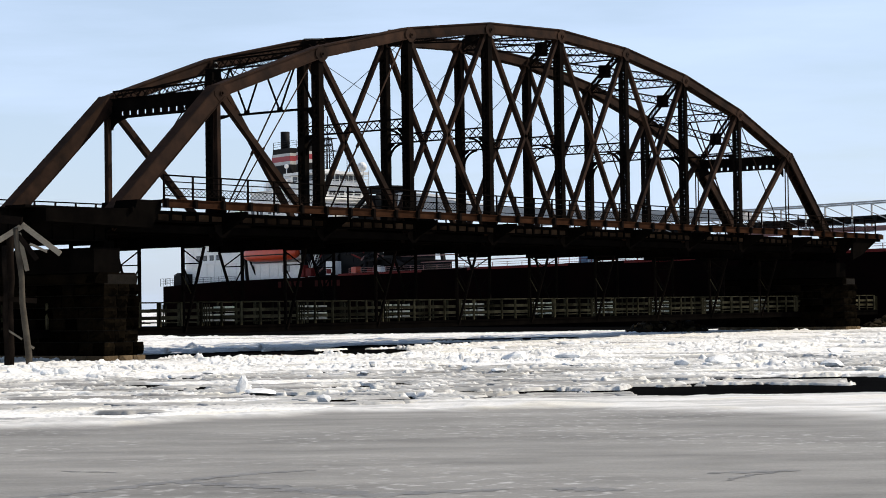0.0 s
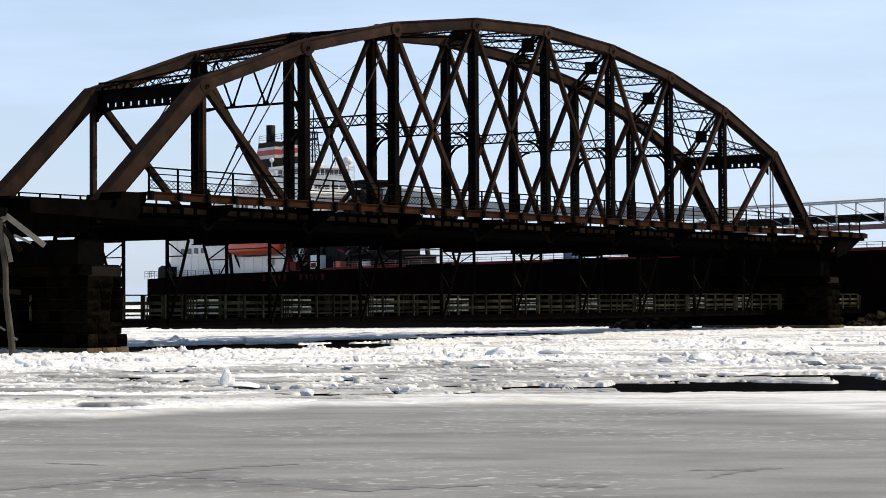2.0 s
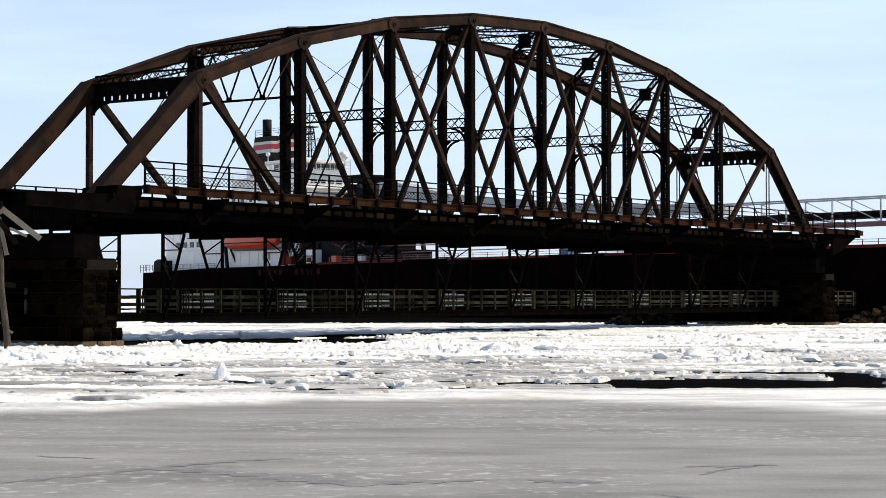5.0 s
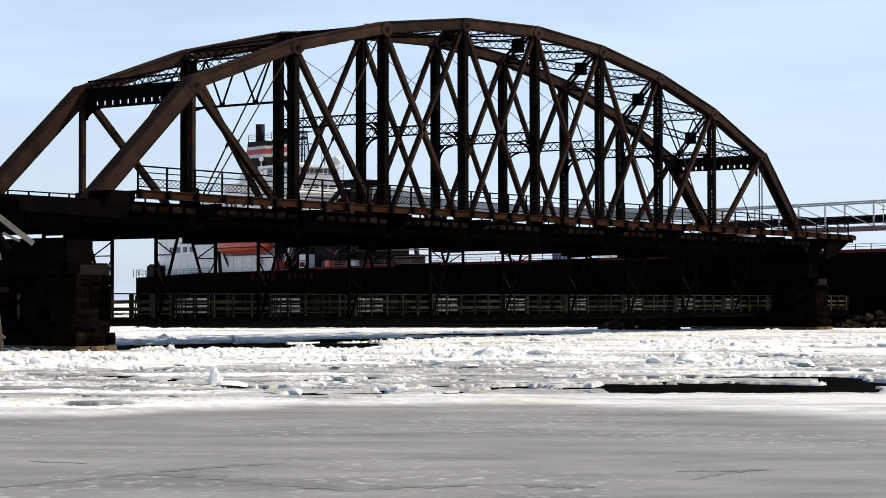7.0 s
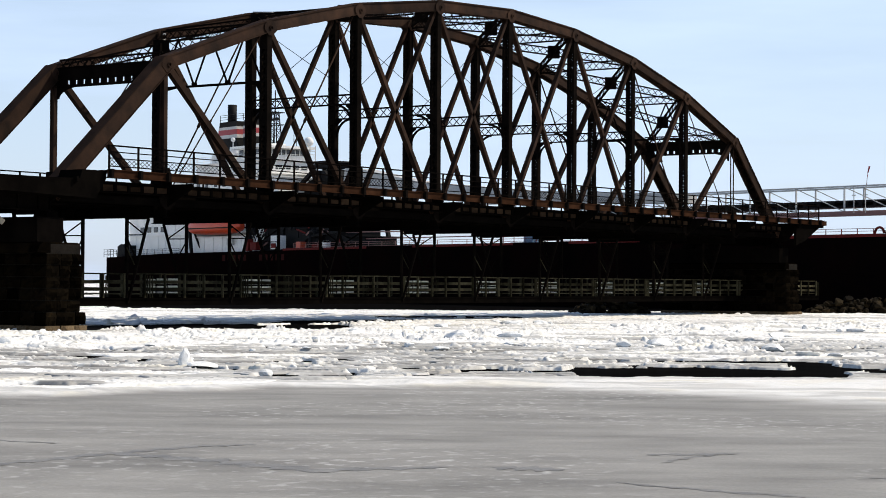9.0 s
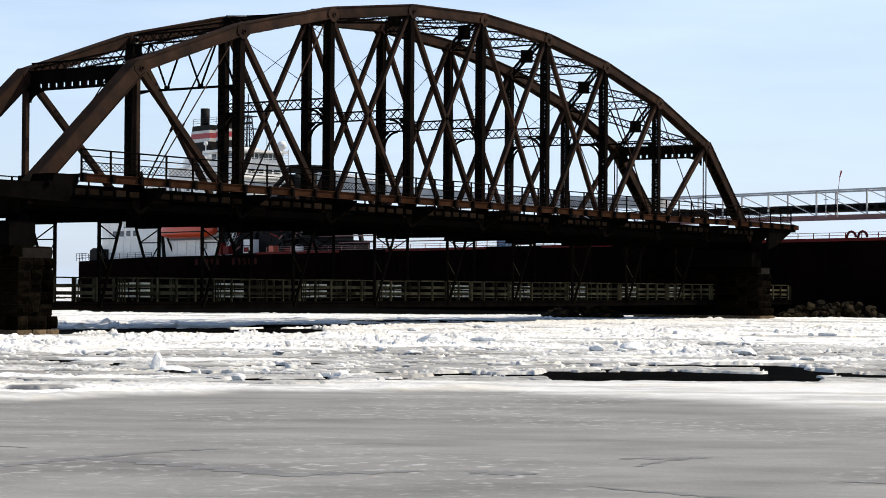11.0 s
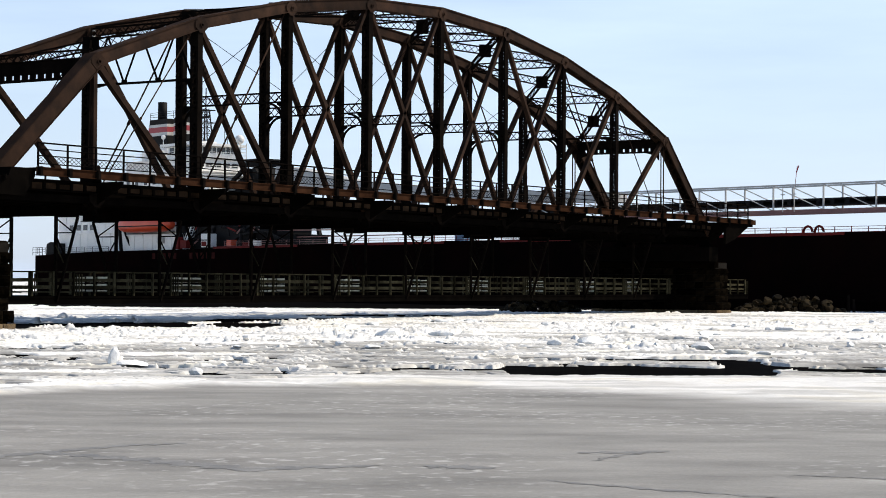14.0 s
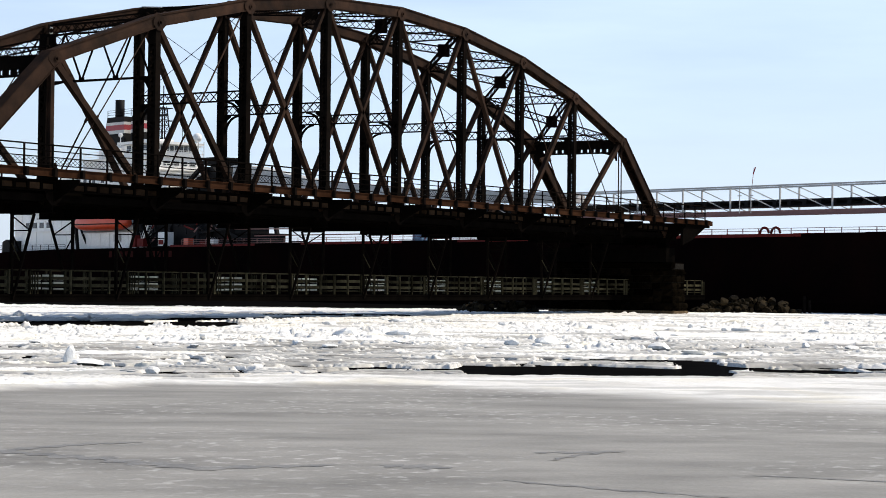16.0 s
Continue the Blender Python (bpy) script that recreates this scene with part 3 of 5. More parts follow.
# portals: plate girder with a row of round holes and curved knees
for i in (1, 9):
    def portal(bm):
        z1, z0, t = TOP[0] + 0.15, TOP[0] - 1.0, 0.10
        x = P * i
        n = 13
        y0, y1 = 0.3, WID - 0.3
        zb = z0 + 0.18
        w = (y1 - y0) / n
        box(bm, (x, WID / 2, (z1 + zb + 0.2) / 2), (t, y1 - y0, z1 - zb - 0.2))
        box(bm, (x, WID / 2, z0 + 0.06), (t, y1 - y0, 0.12))
        for k in range(n + 1):
            box(bm, (x, y0 + w * k, z0 + 0.27), (t, 0.44 if 0 < k < n else 0.9, 0.30))
        for z in (z1, z0):
            box(bm, (x, WID / 2, z), (0.34, y1 - y0, 0.05))
        for s, ye in ((1, y0), (-1, y1)):
            pts = [(ye, z0 - 0.7)]
            for k in range(9):
                a = k / 8 * math.pi / 2
                pts.append((ye + s * (0.12 + 1.9 * (1 - math.cos(a))), z0 - 0.7 + 0.7 * math.sin(a)))
            pts.append((ye, z0))
            prism(bm, pts, "x", x - t / 2, x + t / 2)
    one("portal_girder", portal, STEEL_DARK, bridge, "deep portal girder with a row of round holes")
    one("portal_strut", lambda bm: lattice(bm, U(i, 0.3) + Vector((0.2 * (5 - i) / 4, 0, 0.35)), U(i, WID - 0.3) + Vector((0.2 * (5 - i) / 4, 0, 0.35)), 0.6, (0, 0, 1)), STEEL_DARK, bridge)

# pale plates at two far joints: light on the gusset ends put in as grey
one("lit_joint_plate", lambda bm: box(bm, (2 * P, WID - 0.42, TOP[1] - 0.55), (0.34, 0.05, 1.35)), SHIP_GREY, bridge, "pale grey plate for the light on a far joint")
one("lit_joint_plate", lambda bm: bar(bm, (3 * P - 0.25, WID - 0.4, TOP[2] + 0.38), (3 * P + 0.35, WID - 1.6, TOP[2] + 0.36), 0.05, 0.30, side=(0, 0, 1)), SHIP_GREY, bridge, "pale grey plate for the light on a far joint")

# sway frames and top struts
for i in range(2, 9):
    zt = TOP[i - 1]
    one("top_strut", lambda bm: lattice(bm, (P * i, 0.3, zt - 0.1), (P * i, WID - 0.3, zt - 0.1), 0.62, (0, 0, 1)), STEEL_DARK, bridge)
    if i in (2, 8):
        def shallow(bm):
            zl = zt - 3.4
            bar(bm, (P * i, 0.3, zl), (P * i, WID - 0.3, zl), 0.12, 0.14, side=(1, 0, 0))
            n = 3
            w = (WID - 0.6) / n
            for k in range(n):
                a, b, c = 0.3 + w * k, 0.3 + w * (k + 0.5), 0.3 + w * (k + 1)
                bar(bm, (P * i, a, zl), (P * i, b, zt - 0.4), 0.08, 0.10, side=(1, 0, 0))
                bar(bm, (P * i, b, zt - 0.4), (P * i, c, zl), 0.08, 0.10, side=(1, 0, 0))
                box(bm, (P * i, c, zl + 0.08), (0.06, 0.42, 0.3))
            for s, ye in ((1, 0.3), (-1, WID - 0.3)):
                prism(bm, [(ye, zl - 0.75), (ye + s * 0.12, zl - 0.75), (ye + s * 0.45, zl - 0.2), (ye + s * 1.3, zl - 0.06), (ye + s * 1.3, zl + 0.06), (ye, zl + 0.06)], "x", P * i - 0.04, P * i + 0.04)
        one("sway_frame", shallow, STEEL_DARK, bridge)
        continue
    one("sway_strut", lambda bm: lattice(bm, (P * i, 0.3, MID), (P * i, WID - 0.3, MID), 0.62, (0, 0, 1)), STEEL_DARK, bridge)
    for s, ye in ((1, 0.28), (-1, WID - 0.28)):
        def knee(bm):
            zl = MID - 0.31
            o, inn = [], []
            for k in range(9):
                a = k / 8 * math.pi / 2
                y, z = ye + s * 1.25 * (1 - math.cos(a)), zl - 1.25 + 1.25 * math.sin(a)
                o.append((y, z))
                inn.append((y + s * 0.13 * math.cos(a), z - 0.13 * math.sin(a)))
            prism(bm, o + inn[::-1], "x", P * i - 0.06, P * i + 0.06)
            prism(bm, [(ye, zl - 0.5), (ye + s * 0.2, zl - 0.35), (ye + s * 0.5, zl - 0.14), (ye + s * 0.5, zl), (ye, zl)], "x", P * i - 0.02, P * i + 0.02)
        one("knee_brace", knee, STEEL_DARK, bridge)
    # thin cross rods above the sway strut
    for a, b in ((0.3, WID - 0.3), (WID - 0.3, 0.3)):
        one("sway_rod", lambda bm: tube(bm, (P * i, a, MID + 0.35), (P * i, b, zt - 0.45), 0.022, 6), STEEL_DARK, bridge)

# top laterals: laced X bracing with square plates at the crossings
for i in range(1, 9):
    a0, a1 = U(i, 0.3), U(i + 1, 0.3)
    b0, b1 = U(i, WID - 0.3), U(i + 1, WID - 0.3)
    for p, q in ((a0, b1), (b0, a1)):
        def lateral(bm):
            v = (q - p).normalized()
            lattice(bm, p + v * 0.3, q - v * 0.3, 0.56, (Vector((0, 0, 1)) - v * v.z).normalized(), 0.10, 0.05, 0.56)
        one("lateral_brace", lateral, STEEL_DARK, bridge)
    def plate(bm):
        c = (a0 + b1) / 2
        bar(bm, c - Vector((0, 0, 0.5)), c + Vector((0, 0, 0.5)), 0.95, 0.22, side=(0.6, -0.8, 0))
    one("crossing_plate", plate, STEEL_DARK, bridge)

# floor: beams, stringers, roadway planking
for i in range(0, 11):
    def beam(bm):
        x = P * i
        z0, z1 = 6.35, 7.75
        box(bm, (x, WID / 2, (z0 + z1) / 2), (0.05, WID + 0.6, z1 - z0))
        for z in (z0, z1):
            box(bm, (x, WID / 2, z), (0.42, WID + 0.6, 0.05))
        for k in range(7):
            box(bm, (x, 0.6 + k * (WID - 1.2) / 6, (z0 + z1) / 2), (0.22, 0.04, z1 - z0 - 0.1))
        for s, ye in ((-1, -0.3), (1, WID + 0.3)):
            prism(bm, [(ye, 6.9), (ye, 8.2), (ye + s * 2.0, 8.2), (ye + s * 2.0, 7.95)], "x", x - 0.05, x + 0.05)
    one("floor_beam", beam, SHADE_BLACK, bridge)
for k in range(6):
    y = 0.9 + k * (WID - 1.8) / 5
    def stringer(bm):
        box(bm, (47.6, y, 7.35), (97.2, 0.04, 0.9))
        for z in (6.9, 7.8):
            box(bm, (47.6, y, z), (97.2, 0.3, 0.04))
    one("stringer", stringer, SHADE_BLACK, bridge)
# side girder under the walk: flanges and stiffeners coloured shade-black round rusty web panels
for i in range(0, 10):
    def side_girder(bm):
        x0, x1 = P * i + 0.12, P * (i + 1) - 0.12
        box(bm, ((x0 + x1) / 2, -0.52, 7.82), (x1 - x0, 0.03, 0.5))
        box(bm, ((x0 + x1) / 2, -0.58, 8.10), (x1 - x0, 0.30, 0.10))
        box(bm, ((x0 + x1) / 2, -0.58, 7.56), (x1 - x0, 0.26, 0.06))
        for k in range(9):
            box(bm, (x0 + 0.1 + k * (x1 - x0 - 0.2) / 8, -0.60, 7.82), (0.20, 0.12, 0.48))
    sg = one("side_girder", side_girder, SHADE_BLACK, bridge)
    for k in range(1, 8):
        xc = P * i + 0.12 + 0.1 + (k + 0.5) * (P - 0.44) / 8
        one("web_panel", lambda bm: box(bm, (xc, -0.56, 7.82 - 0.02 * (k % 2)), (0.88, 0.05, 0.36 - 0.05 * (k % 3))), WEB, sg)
one("side_girder", lambda bm: box(bm, (45.7, WID + 0.55, 7.82), (91.0, 0.05, 0.5)), SHADE_BLACK, bridge)
# roadway planking, with boards missing along one side of each bay
one("roadway", lambda bm: box(bm, (-6.25, WID / 2, 7.95), (13.5, WID - 1.0, 0.22)), TIMBER_DARK, bridge)
for j in range(0, 11):
    x0, x1 = P * j + 0.6, P * j + 4.2
    xe = min(P * (j + 1) + 0.6, 96.7)
    one("roadway", lambda bm: box(bm, ((x0 + x1) / 2, 6.2, 7.95), (x1 - x0, 5.2, 0.22)), TIMBER_DARK, bridge)
    if xe > x1:
        one("roadway", lambda bm: box(bm, ((x1 + xe) / 2, WID / 2, 7.95), (xe - x1, WID - 1.0, 0.22)), TIMBER_DARK, bridge)

# cantilevered walk with its railing
def railing(y, x0, x1, base, top, pitch, bars, infill):
    rail = thing("railing", "", "")
    rail.parent = bridge
    n = round((x1 - x0) / pitch)
    for k in range(n + 1):
        x = x0 + (x1 - x0) * k / n
        def post(bm):
            bar(bm, (x, y, base), (x, y, top), 0.09, 0.09, side=(1, 0, 0))
            box(bm, (x, y - 0.17, base + 0.17), (0.20, 0.24, 0.50))
        one("rail_post", post, STEEL_DARK, rail)
    for z, r in bars:
        one("rail_bar", lambda bm: tube(bm, (x0, y, z), (x1, y, z), r, 6), STEEL_DARK, rail)
    for xa, xb in infill:
        def weave(bm):
            m = int((xb - xa) / 0.34)
            z0, z1 = bars[-1][0], bars[-1][0] + 0.44
            for k in range(m):
                u0, u1 = xa + (xb - xa) * k / m, xa + (xb - xa) * (k + 1) / m
                for za, zb in ((z0, z0 + 0.22), (z0 + 0.22, z1)):
                    bar(bm, (u0, y, za), (u1, y, zb), 0.012, 0.024)
                    bar(bm, (u0, y, zb), (u1, y, za), 0.012, 0.024)
        one("lattice_infill", weave, STEEL_DARK, rail)


WX0, WX1 = 2.35, 96.9
one("walkway_deck", lambda bm: box(bm, ((WX0 + WX1) / 2, -1.25, 8.63), (WX1 - WX0, 1.75, 0.08)), TIMBER_DARK, bridge)
for i in range(0, 11):
    def fascia(bm):
        x0, x1 = max(WX0, P * i), min(WX1, P * (i + 1) - 0.015)
        box(bm, ((x0 + x1) / 2, -2.2, 8.47), (x1 - x0, 0.08, 0.44))
        for z in (8.27, 8.68):
            box(bm, ((x0 + x1) / 2, -2.24, z), (x1 - x0, 0.2, 0.04))
    one("walk_stringer", fascia, FASCIA, bridge)
railing(-2.2, WX0 + 0.1, 95.85, 8.3, 10.0, 2.28, ((10.0, 0.045), (9.66, 0.03), (9.32, 0.03), (8.88, 0.03)),
        ((2.5, 15.2), (24.2, 31.0), (44, 62.5), (69, 95.8)))
railing(10.6, -13.4, 95.8, 8.05, 9.2, 1.66, ((9.2, 0.04), (8.95, 0.025), (8.45, 0.025)), ((-13.4, 7.5),))

# approach span over the shore side
def approach(bm):
    for y in (-0.3, 3.0, 6.3, 9.6):
        box(bm, (-7.0, y, 7.2), (13.6, 0.06, 1.6))
        for z in (6.42, 8.0):
            box(bm, (-7.0, y, z), (13.6, 0.4, 0.05))
        for k in range(9):
            box(bm, (-13.0 + k * 1.5, y, 7.2), (0.05, 0.3, 1.5))
one("approach_girder", approach, SHADE_BLACK, bridge)
def approach_walk(bm):
    box(bm, (-2.6, -1.0, 8.05), (9.0, 1.5, 0.12))
    prism(bm, [(-6.0, 7.3), (1.6, 7.1), (2.4, 8.2), (2.4, 8.62), (0.6, 8.62), (0.4, 8.15), (-6.0, 7.95)], "y", -2.05, -0.4)
one("approach_bracket", approach_walk, SHADE_BLACK, bridge)

# cut-off end beyond the far pier: tapering brackets and end beam, shade put into their colour
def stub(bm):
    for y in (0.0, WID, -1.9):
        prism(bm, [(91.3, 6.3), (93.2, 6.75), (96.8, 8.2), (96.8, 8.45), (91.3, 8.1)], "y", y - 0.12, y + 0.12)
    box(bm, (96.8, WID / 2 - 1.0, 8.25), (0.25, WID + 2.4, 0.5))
one("end_bracket", stub, SHADE_BLACK, bridge)
one("end_fender", lambda bm: box(bm, (97.3, -1.9, 8.45), (0.9, 0.5, 0.42)), FASCIA, bridge, "rust-red timber end block")

# ---- stone piers ----
def stone_pier(xc, label, wx=1.16):
    """Coursed masonry pier: a mortar core with separate rough blocks on the two faces that face the shore."""
    ob = thing("bridge_pier", label, "pier", group="stone piers")
    x0, x1, y0, y1 = xc + wx - 2.61, xc + wx, -1.5, 11.0
    one("core", lambda bm: box(bm, ((x0 + x1) / 2, (y0 + y1) / 2, 1.9), (x1 - x0 - 0.16, y1 - y0 - 0.16, 5.4)), MORTAR, ob)
    courses = ((-0.5, 0.30), (0.30, 1.0), (1.0, 1.62), (1.62, 2.26), (2.26, 2.86), (2.86, 3.5), (3.5, 4.10))
    rng = random.Random(int(xc) + 5)
    def block(c, s):
        bm = bmesh.new()
        bmesh.ops.create_grid(bm, x_segments=4, y_segments=3, size=0.5)
        for v in bm.verts:
            e = min(0.5 - abs(v.co.x), 0.5 - abs(v.co.y))
            v.co.z = rng.uniform(-0.03, 0.03) if e < 0.01 else rng.uniform(0.02, 0.26)
        return bm
    for k, (za, zb) in enumerate(courses):
        grow = 0.22 if k == 0 else (0.16 if k == 1 else rng.uniform(-0.05, 0.05))
        for face in ("front", "back", "left", "right"):
            length = (x1 - x0 if face in ("front", "back") else y1 - y0) + 2 * grow
            n = 3 if face in ("front", "back") else 12
            cuts = [0.0] + sorted((j + rng.uniform(-0.22, 0.22)) / n for j in range(1, n)) + [1.0]
            for a, b in zip(cuts, cuts[1:]):
                bm = block(None, None)
                w, h = (b - a) * length - 0.05, zb - za - 0.05
                ctr = (a + b) / 2 * length - length / 2
                bmesh.ops.transform(bm, verts=bm.verts, matrix=Matrix.Diagonal((w, h, 1, 1)))
                edges = [e for e in bm.edges if e.is_boundary]
                r = bmesh.ops.extrude_edge_only(bm, edges=edges)
                for v in (g for g in r["geom"] if isinstance(g, bmesh.types.BMVert)):
                    v.co.z -= 0.12 + grow
                zc = (za + zb) / 2
                if face == "front":
                    m = Matrix.Translation(((x0 + x1) / 2 + ctr, y0 - grow, zc)) @ Matrix.Rotation(radians(90), 4, "X")
                elif face == "back":
                    m = Matrix.Translation(((x0 + x1) / 2 + ctr, y1 + grow, zc)) @ Matrix.Rotation(radians(180), 4, "Z") @ Matrix.Rotation(radians(90), 4, "X")
                elif face == "left":
                    m = Matrix.Translation((x0 - grow, (y0 + y1) / 2 + ctr, zc)) @ Matrix.Rotation(radians(-90), 4, "Z") @ Matrix.Rotation(radians(90), 4, "X")
                else:
                    m = Matrix.Translation((x1 + grow, (y0 + y1) / 2 + ctr, zc)) @ Matrix.Rotation(radians(90), 4, "Z") @ Matrix.Rotation(radians(90), 4, "X")
                bmesh.ops.transform(bm, verts=bm.verts, matrix=m)
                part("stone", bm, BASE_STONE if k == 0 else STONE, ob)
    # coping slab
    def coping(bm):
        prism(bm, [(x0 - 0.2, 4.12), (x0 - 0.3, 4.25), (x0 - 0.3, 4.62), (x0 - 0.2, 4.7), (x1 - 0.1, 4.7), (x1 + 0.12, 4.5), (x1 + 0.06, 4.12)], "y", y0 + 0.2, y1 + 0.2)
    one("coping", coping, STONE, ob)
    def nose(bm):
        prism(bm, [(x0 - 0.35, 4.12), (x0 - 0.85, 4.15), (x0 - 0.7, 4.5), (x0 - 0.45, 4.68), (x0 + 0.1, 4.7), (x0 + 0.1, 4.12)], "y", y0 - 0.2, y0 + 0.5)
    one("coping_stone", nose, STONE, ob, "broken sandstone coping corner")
    return ob


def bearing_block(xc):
    ob = thing("bearing_frame", "steel bearing bents between pier and bridge, coloured as in shade", "bearing", group="bridge bearings")
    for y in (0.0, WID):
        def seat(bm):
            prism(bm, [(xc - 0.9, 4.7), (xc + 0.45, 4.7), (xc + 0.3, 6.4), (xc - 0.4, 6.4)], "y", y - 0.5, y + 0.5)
        one("shoe", seat, SHADE_BLACK, ob)
    # solid block that fills the dark gap above the coping, shade in its colour
    one("seat_wall", lambda bm: box(bm, (xc - 0.8, 5.0, 5.37), (1.9, 12.2, 1.32)), SHADE_BLACK, ob)
    return ob


stone_pier(0.0, "coursed brown sandstone bridge pier standing in ice")
stone_pier(91.44, "far coursed sandstone bridge pier standing in ice", 1.5)
bearing_block(0.0)
bearing_block(91.44)

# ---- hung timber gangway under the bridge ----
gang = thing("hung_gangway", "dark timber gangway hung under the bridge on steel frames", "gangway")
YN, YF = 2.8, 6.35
# deck and beams take the near-black that paints the shade under the bridge
one("gangway_deck", lambda bm: box(bm, (52.0, (YN + YF) / 2, 1.62), (110.0, YF - YN + 0.3, 0.14)), SHADE_BLACK, gang)
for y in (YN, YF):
    one("gangway_beam", lambda bm: box(bm, (52.0, y, 1.45), (110.0, 0.22, 0.44)), SHADE_BLACK, gang)
for i in range(-0, 11):
    x = P * i + (0.0 if i else 0.3)
    for y, s, tip in ((YN, -1, 1.1), (YF, 1, 8.3)):
        def frame_leg(bm):
            bar(bm, (x, y, 1.3), (x, y, 6.35), 0.16, 0.16, side=(1, 0, 0))
            bar(bm, (x, y + s * 0.12, 1.4), (x, tip, 6.3), 0.12, 0.14, side=(1, 0, 0))
            f = lambda z: (x, y + s * 0.12 + (tip - y - s * 0.12) * (z - 1.4) / 4.9, z)
            for za, zb in ((5.35, 6.2), (3.75, 5.2)):
                bar(bm, (x, y, zb), f(za), 0.05, 0.07, side=(1, 0, 0))
                bar(bm, (x, y, za), f(za), 0.05, 0.07, side=(1, 0, 0))
            bar(bm, (x, y, 6.3), (x, tip, 6.3), 0.12, 0.12, side=(1, 0, 0))
        one("hanger_frame", frame_leg, STEEL_DARK, gang)
        if y == YN:
            # sunlit stretch of the frame's lacing, added as a lighter bar
            one("pale_brace", lambda bm: bar(bm, (x - 0.09, 2.72, 4.62), (x - 0.09, 2.1, 3.62), 0.05, 0.06, side=(1, 0, 0)), OLIVE, gang)
rng = random.Random(4)
for y in (YN, YF):
    n = 62
    for k in range(n + 1):
        x = -1.5 + k * 108.0 / n
        one("fence_post", lambda bm: bar(bm, (x, y, 1.3), (x, y, 3.12), 0.12, 0.12, side=(1, 0, 0)), OLIVE, gang)
        if k % 5 == 2:
            for j in range(3):
                one("fence_picket", lambda bm: bar(bm, (x + 0.22 + 0.22 * j, y, 1.6), (x + 0.22 + 0.22 * j, y, 3.0), 0.05, 0.08, side=(1, 0, 0)), OLIVE, gang)
    for z, h in ((3.10, 0.08), (2.62, 0.20), (2.2, 0.20), (1.92, 0.06)):
        for k in range(0, 27):
            x0 = -1.5 + k * 4.0
            one("fence_rail", lambda bm: bar(bm, (x0, y + 0.08, z + rng.uniform(-0.015, 0.015)), (x0 + 3.98, y + 0.08, z + rng.uniform(-0.015, 0.015)), 0.06, h), OLIVE, gang)

# sun patches on the far fence, put in as pale boards, one group in each bay
for i in range(0, 11):
    for z, h in ((2.66, 0.34), (2.24, 0.30), (1.98, 0.12)):
        for j in range(3):
            x0 = P * i + 5.3 + j * 1.02
            one("pale_board", lambda bm: box(bm, (x0 + 0.5, YF - 0.06, z + rng.uniform(-0.02, 0.02)), (0.86, 0.05, h)), PANEL, gang)

# ---- lake freighter in the channel ----
SHIP = Matrix.Translation((168.56, 158.28, 0)) @ Matrix.Rotation(math.atan2(-0.951, -0.309), 4, "Z")
ship = thing("lake_freighter", "dark red bulk freighter with white deckhouse and unloading boom", "ship", SHIP)
BEAM = 23.0


def sheer(s):
    return 6.75 + 0.45 * min(1, max(0, s) / 24) + 0.55 * s / 170


def hull(bm):
    stations = []
    for s in (-4.6, -3.6, 0, 6, 20, 60, 120, 180, 196, 206, 212):
        if s < 12:
            f = 0.80 + 0.20 * ((s + 4.6) / 16.6) ** 0.6
        elif s < 185:
            f = 1.0
        else:
            f = max(0.04, 1 - ((s - 185) / 27) ** 2)
        hb = BEAM / 2
        ring = []
        for z, k in ((sheer(s), 1.0), (4.0, 1.0), (1.0, 0.985), (-0.5, 0.93)):
            ring.append((s + (0.9 if s < -4 and z < 2 else 0), hb - hb * f * k, z))
        for z, k in ((-0.5, 0.93), (1.0, 0.985), (4.0, 1.0), (sheer(s), 1.0)):
            ring.append((s + (0.9 if s < -4 and z < 2 else 0), hb + hb * f * k, z))
        stations.append([bm.verts.new(c) for c in ring])
    for a, b in zip(stations, stations[1:]):
        for k in range(8):
            bm.faces.new((a[k], a[(k + 1) % 8], b[(k + 1) % 8], b[k]))
    bm.faces.new(stations[0])
    bm.faces.new(stations[-1][::-1])


one("hull", hull, HULL, ship, "black and dark red steel hull")
# red gunwale along the cargo deck
for k in range(12):
    s0, s1 = 54 + k * 10.6, 54 + (k + 1) * 10.6 - 0.05
    one("gunwale", lambda bm: bar(bm, (s0, 0.12, sheer(s0) + 0.12), (s1, 0.12, sheer(s1) + 0.12), 0.3, 0.3), HULL_RED if k % 3 != 2 else HULL, ship)
# name on the quarter, worn past reading: plain bars
for s in (37.5, 39, 40.5, 42, 43.5, 48, 49.5, 51, 52.5, 54):
    one("name_bar", lambda bm: box(bm, (s, -0.02, 6.35), (0.8, 0.05, 0.9)), NAME_RED, ship)


def tier(s0, s1, y0, y1, z0, z1, mat, name="deckhouse_tier", label=""):
    def f(bm):
        box(bm, ((s0 + s1) / 2, (y0 + y1) / 2, (z0 + z1) / 2), (s1 - s0, y1 - y0, z1 - z0))
        box(bm, ((s0 + s1) / 2, (y0 + y1) / 2, z1 + 0.05), (s1 - s0 + 0.7, y1 - y0 + 0.7, 0.12))
        n = int((s1 - s0) / 2.4)
        for k in range(1, n):
            box(bm, (s0 + (s1 - s0) * k / n, y0 - 0.03, (z0 + z1) / 2), (0.08, 0.06, z1 - z0))
    return one(name, f, mat, ship, label)


def windows(s0, s1, n, y, z, w, h, parent):
    for k in range(n):
        s = s0 + (s1 - s0) * (k + 0.5) / n
        one("window", lambda bm: box(bm, (s, y - 0.04, z), (w, 0.1, h)), GLASS_DARK, parent)


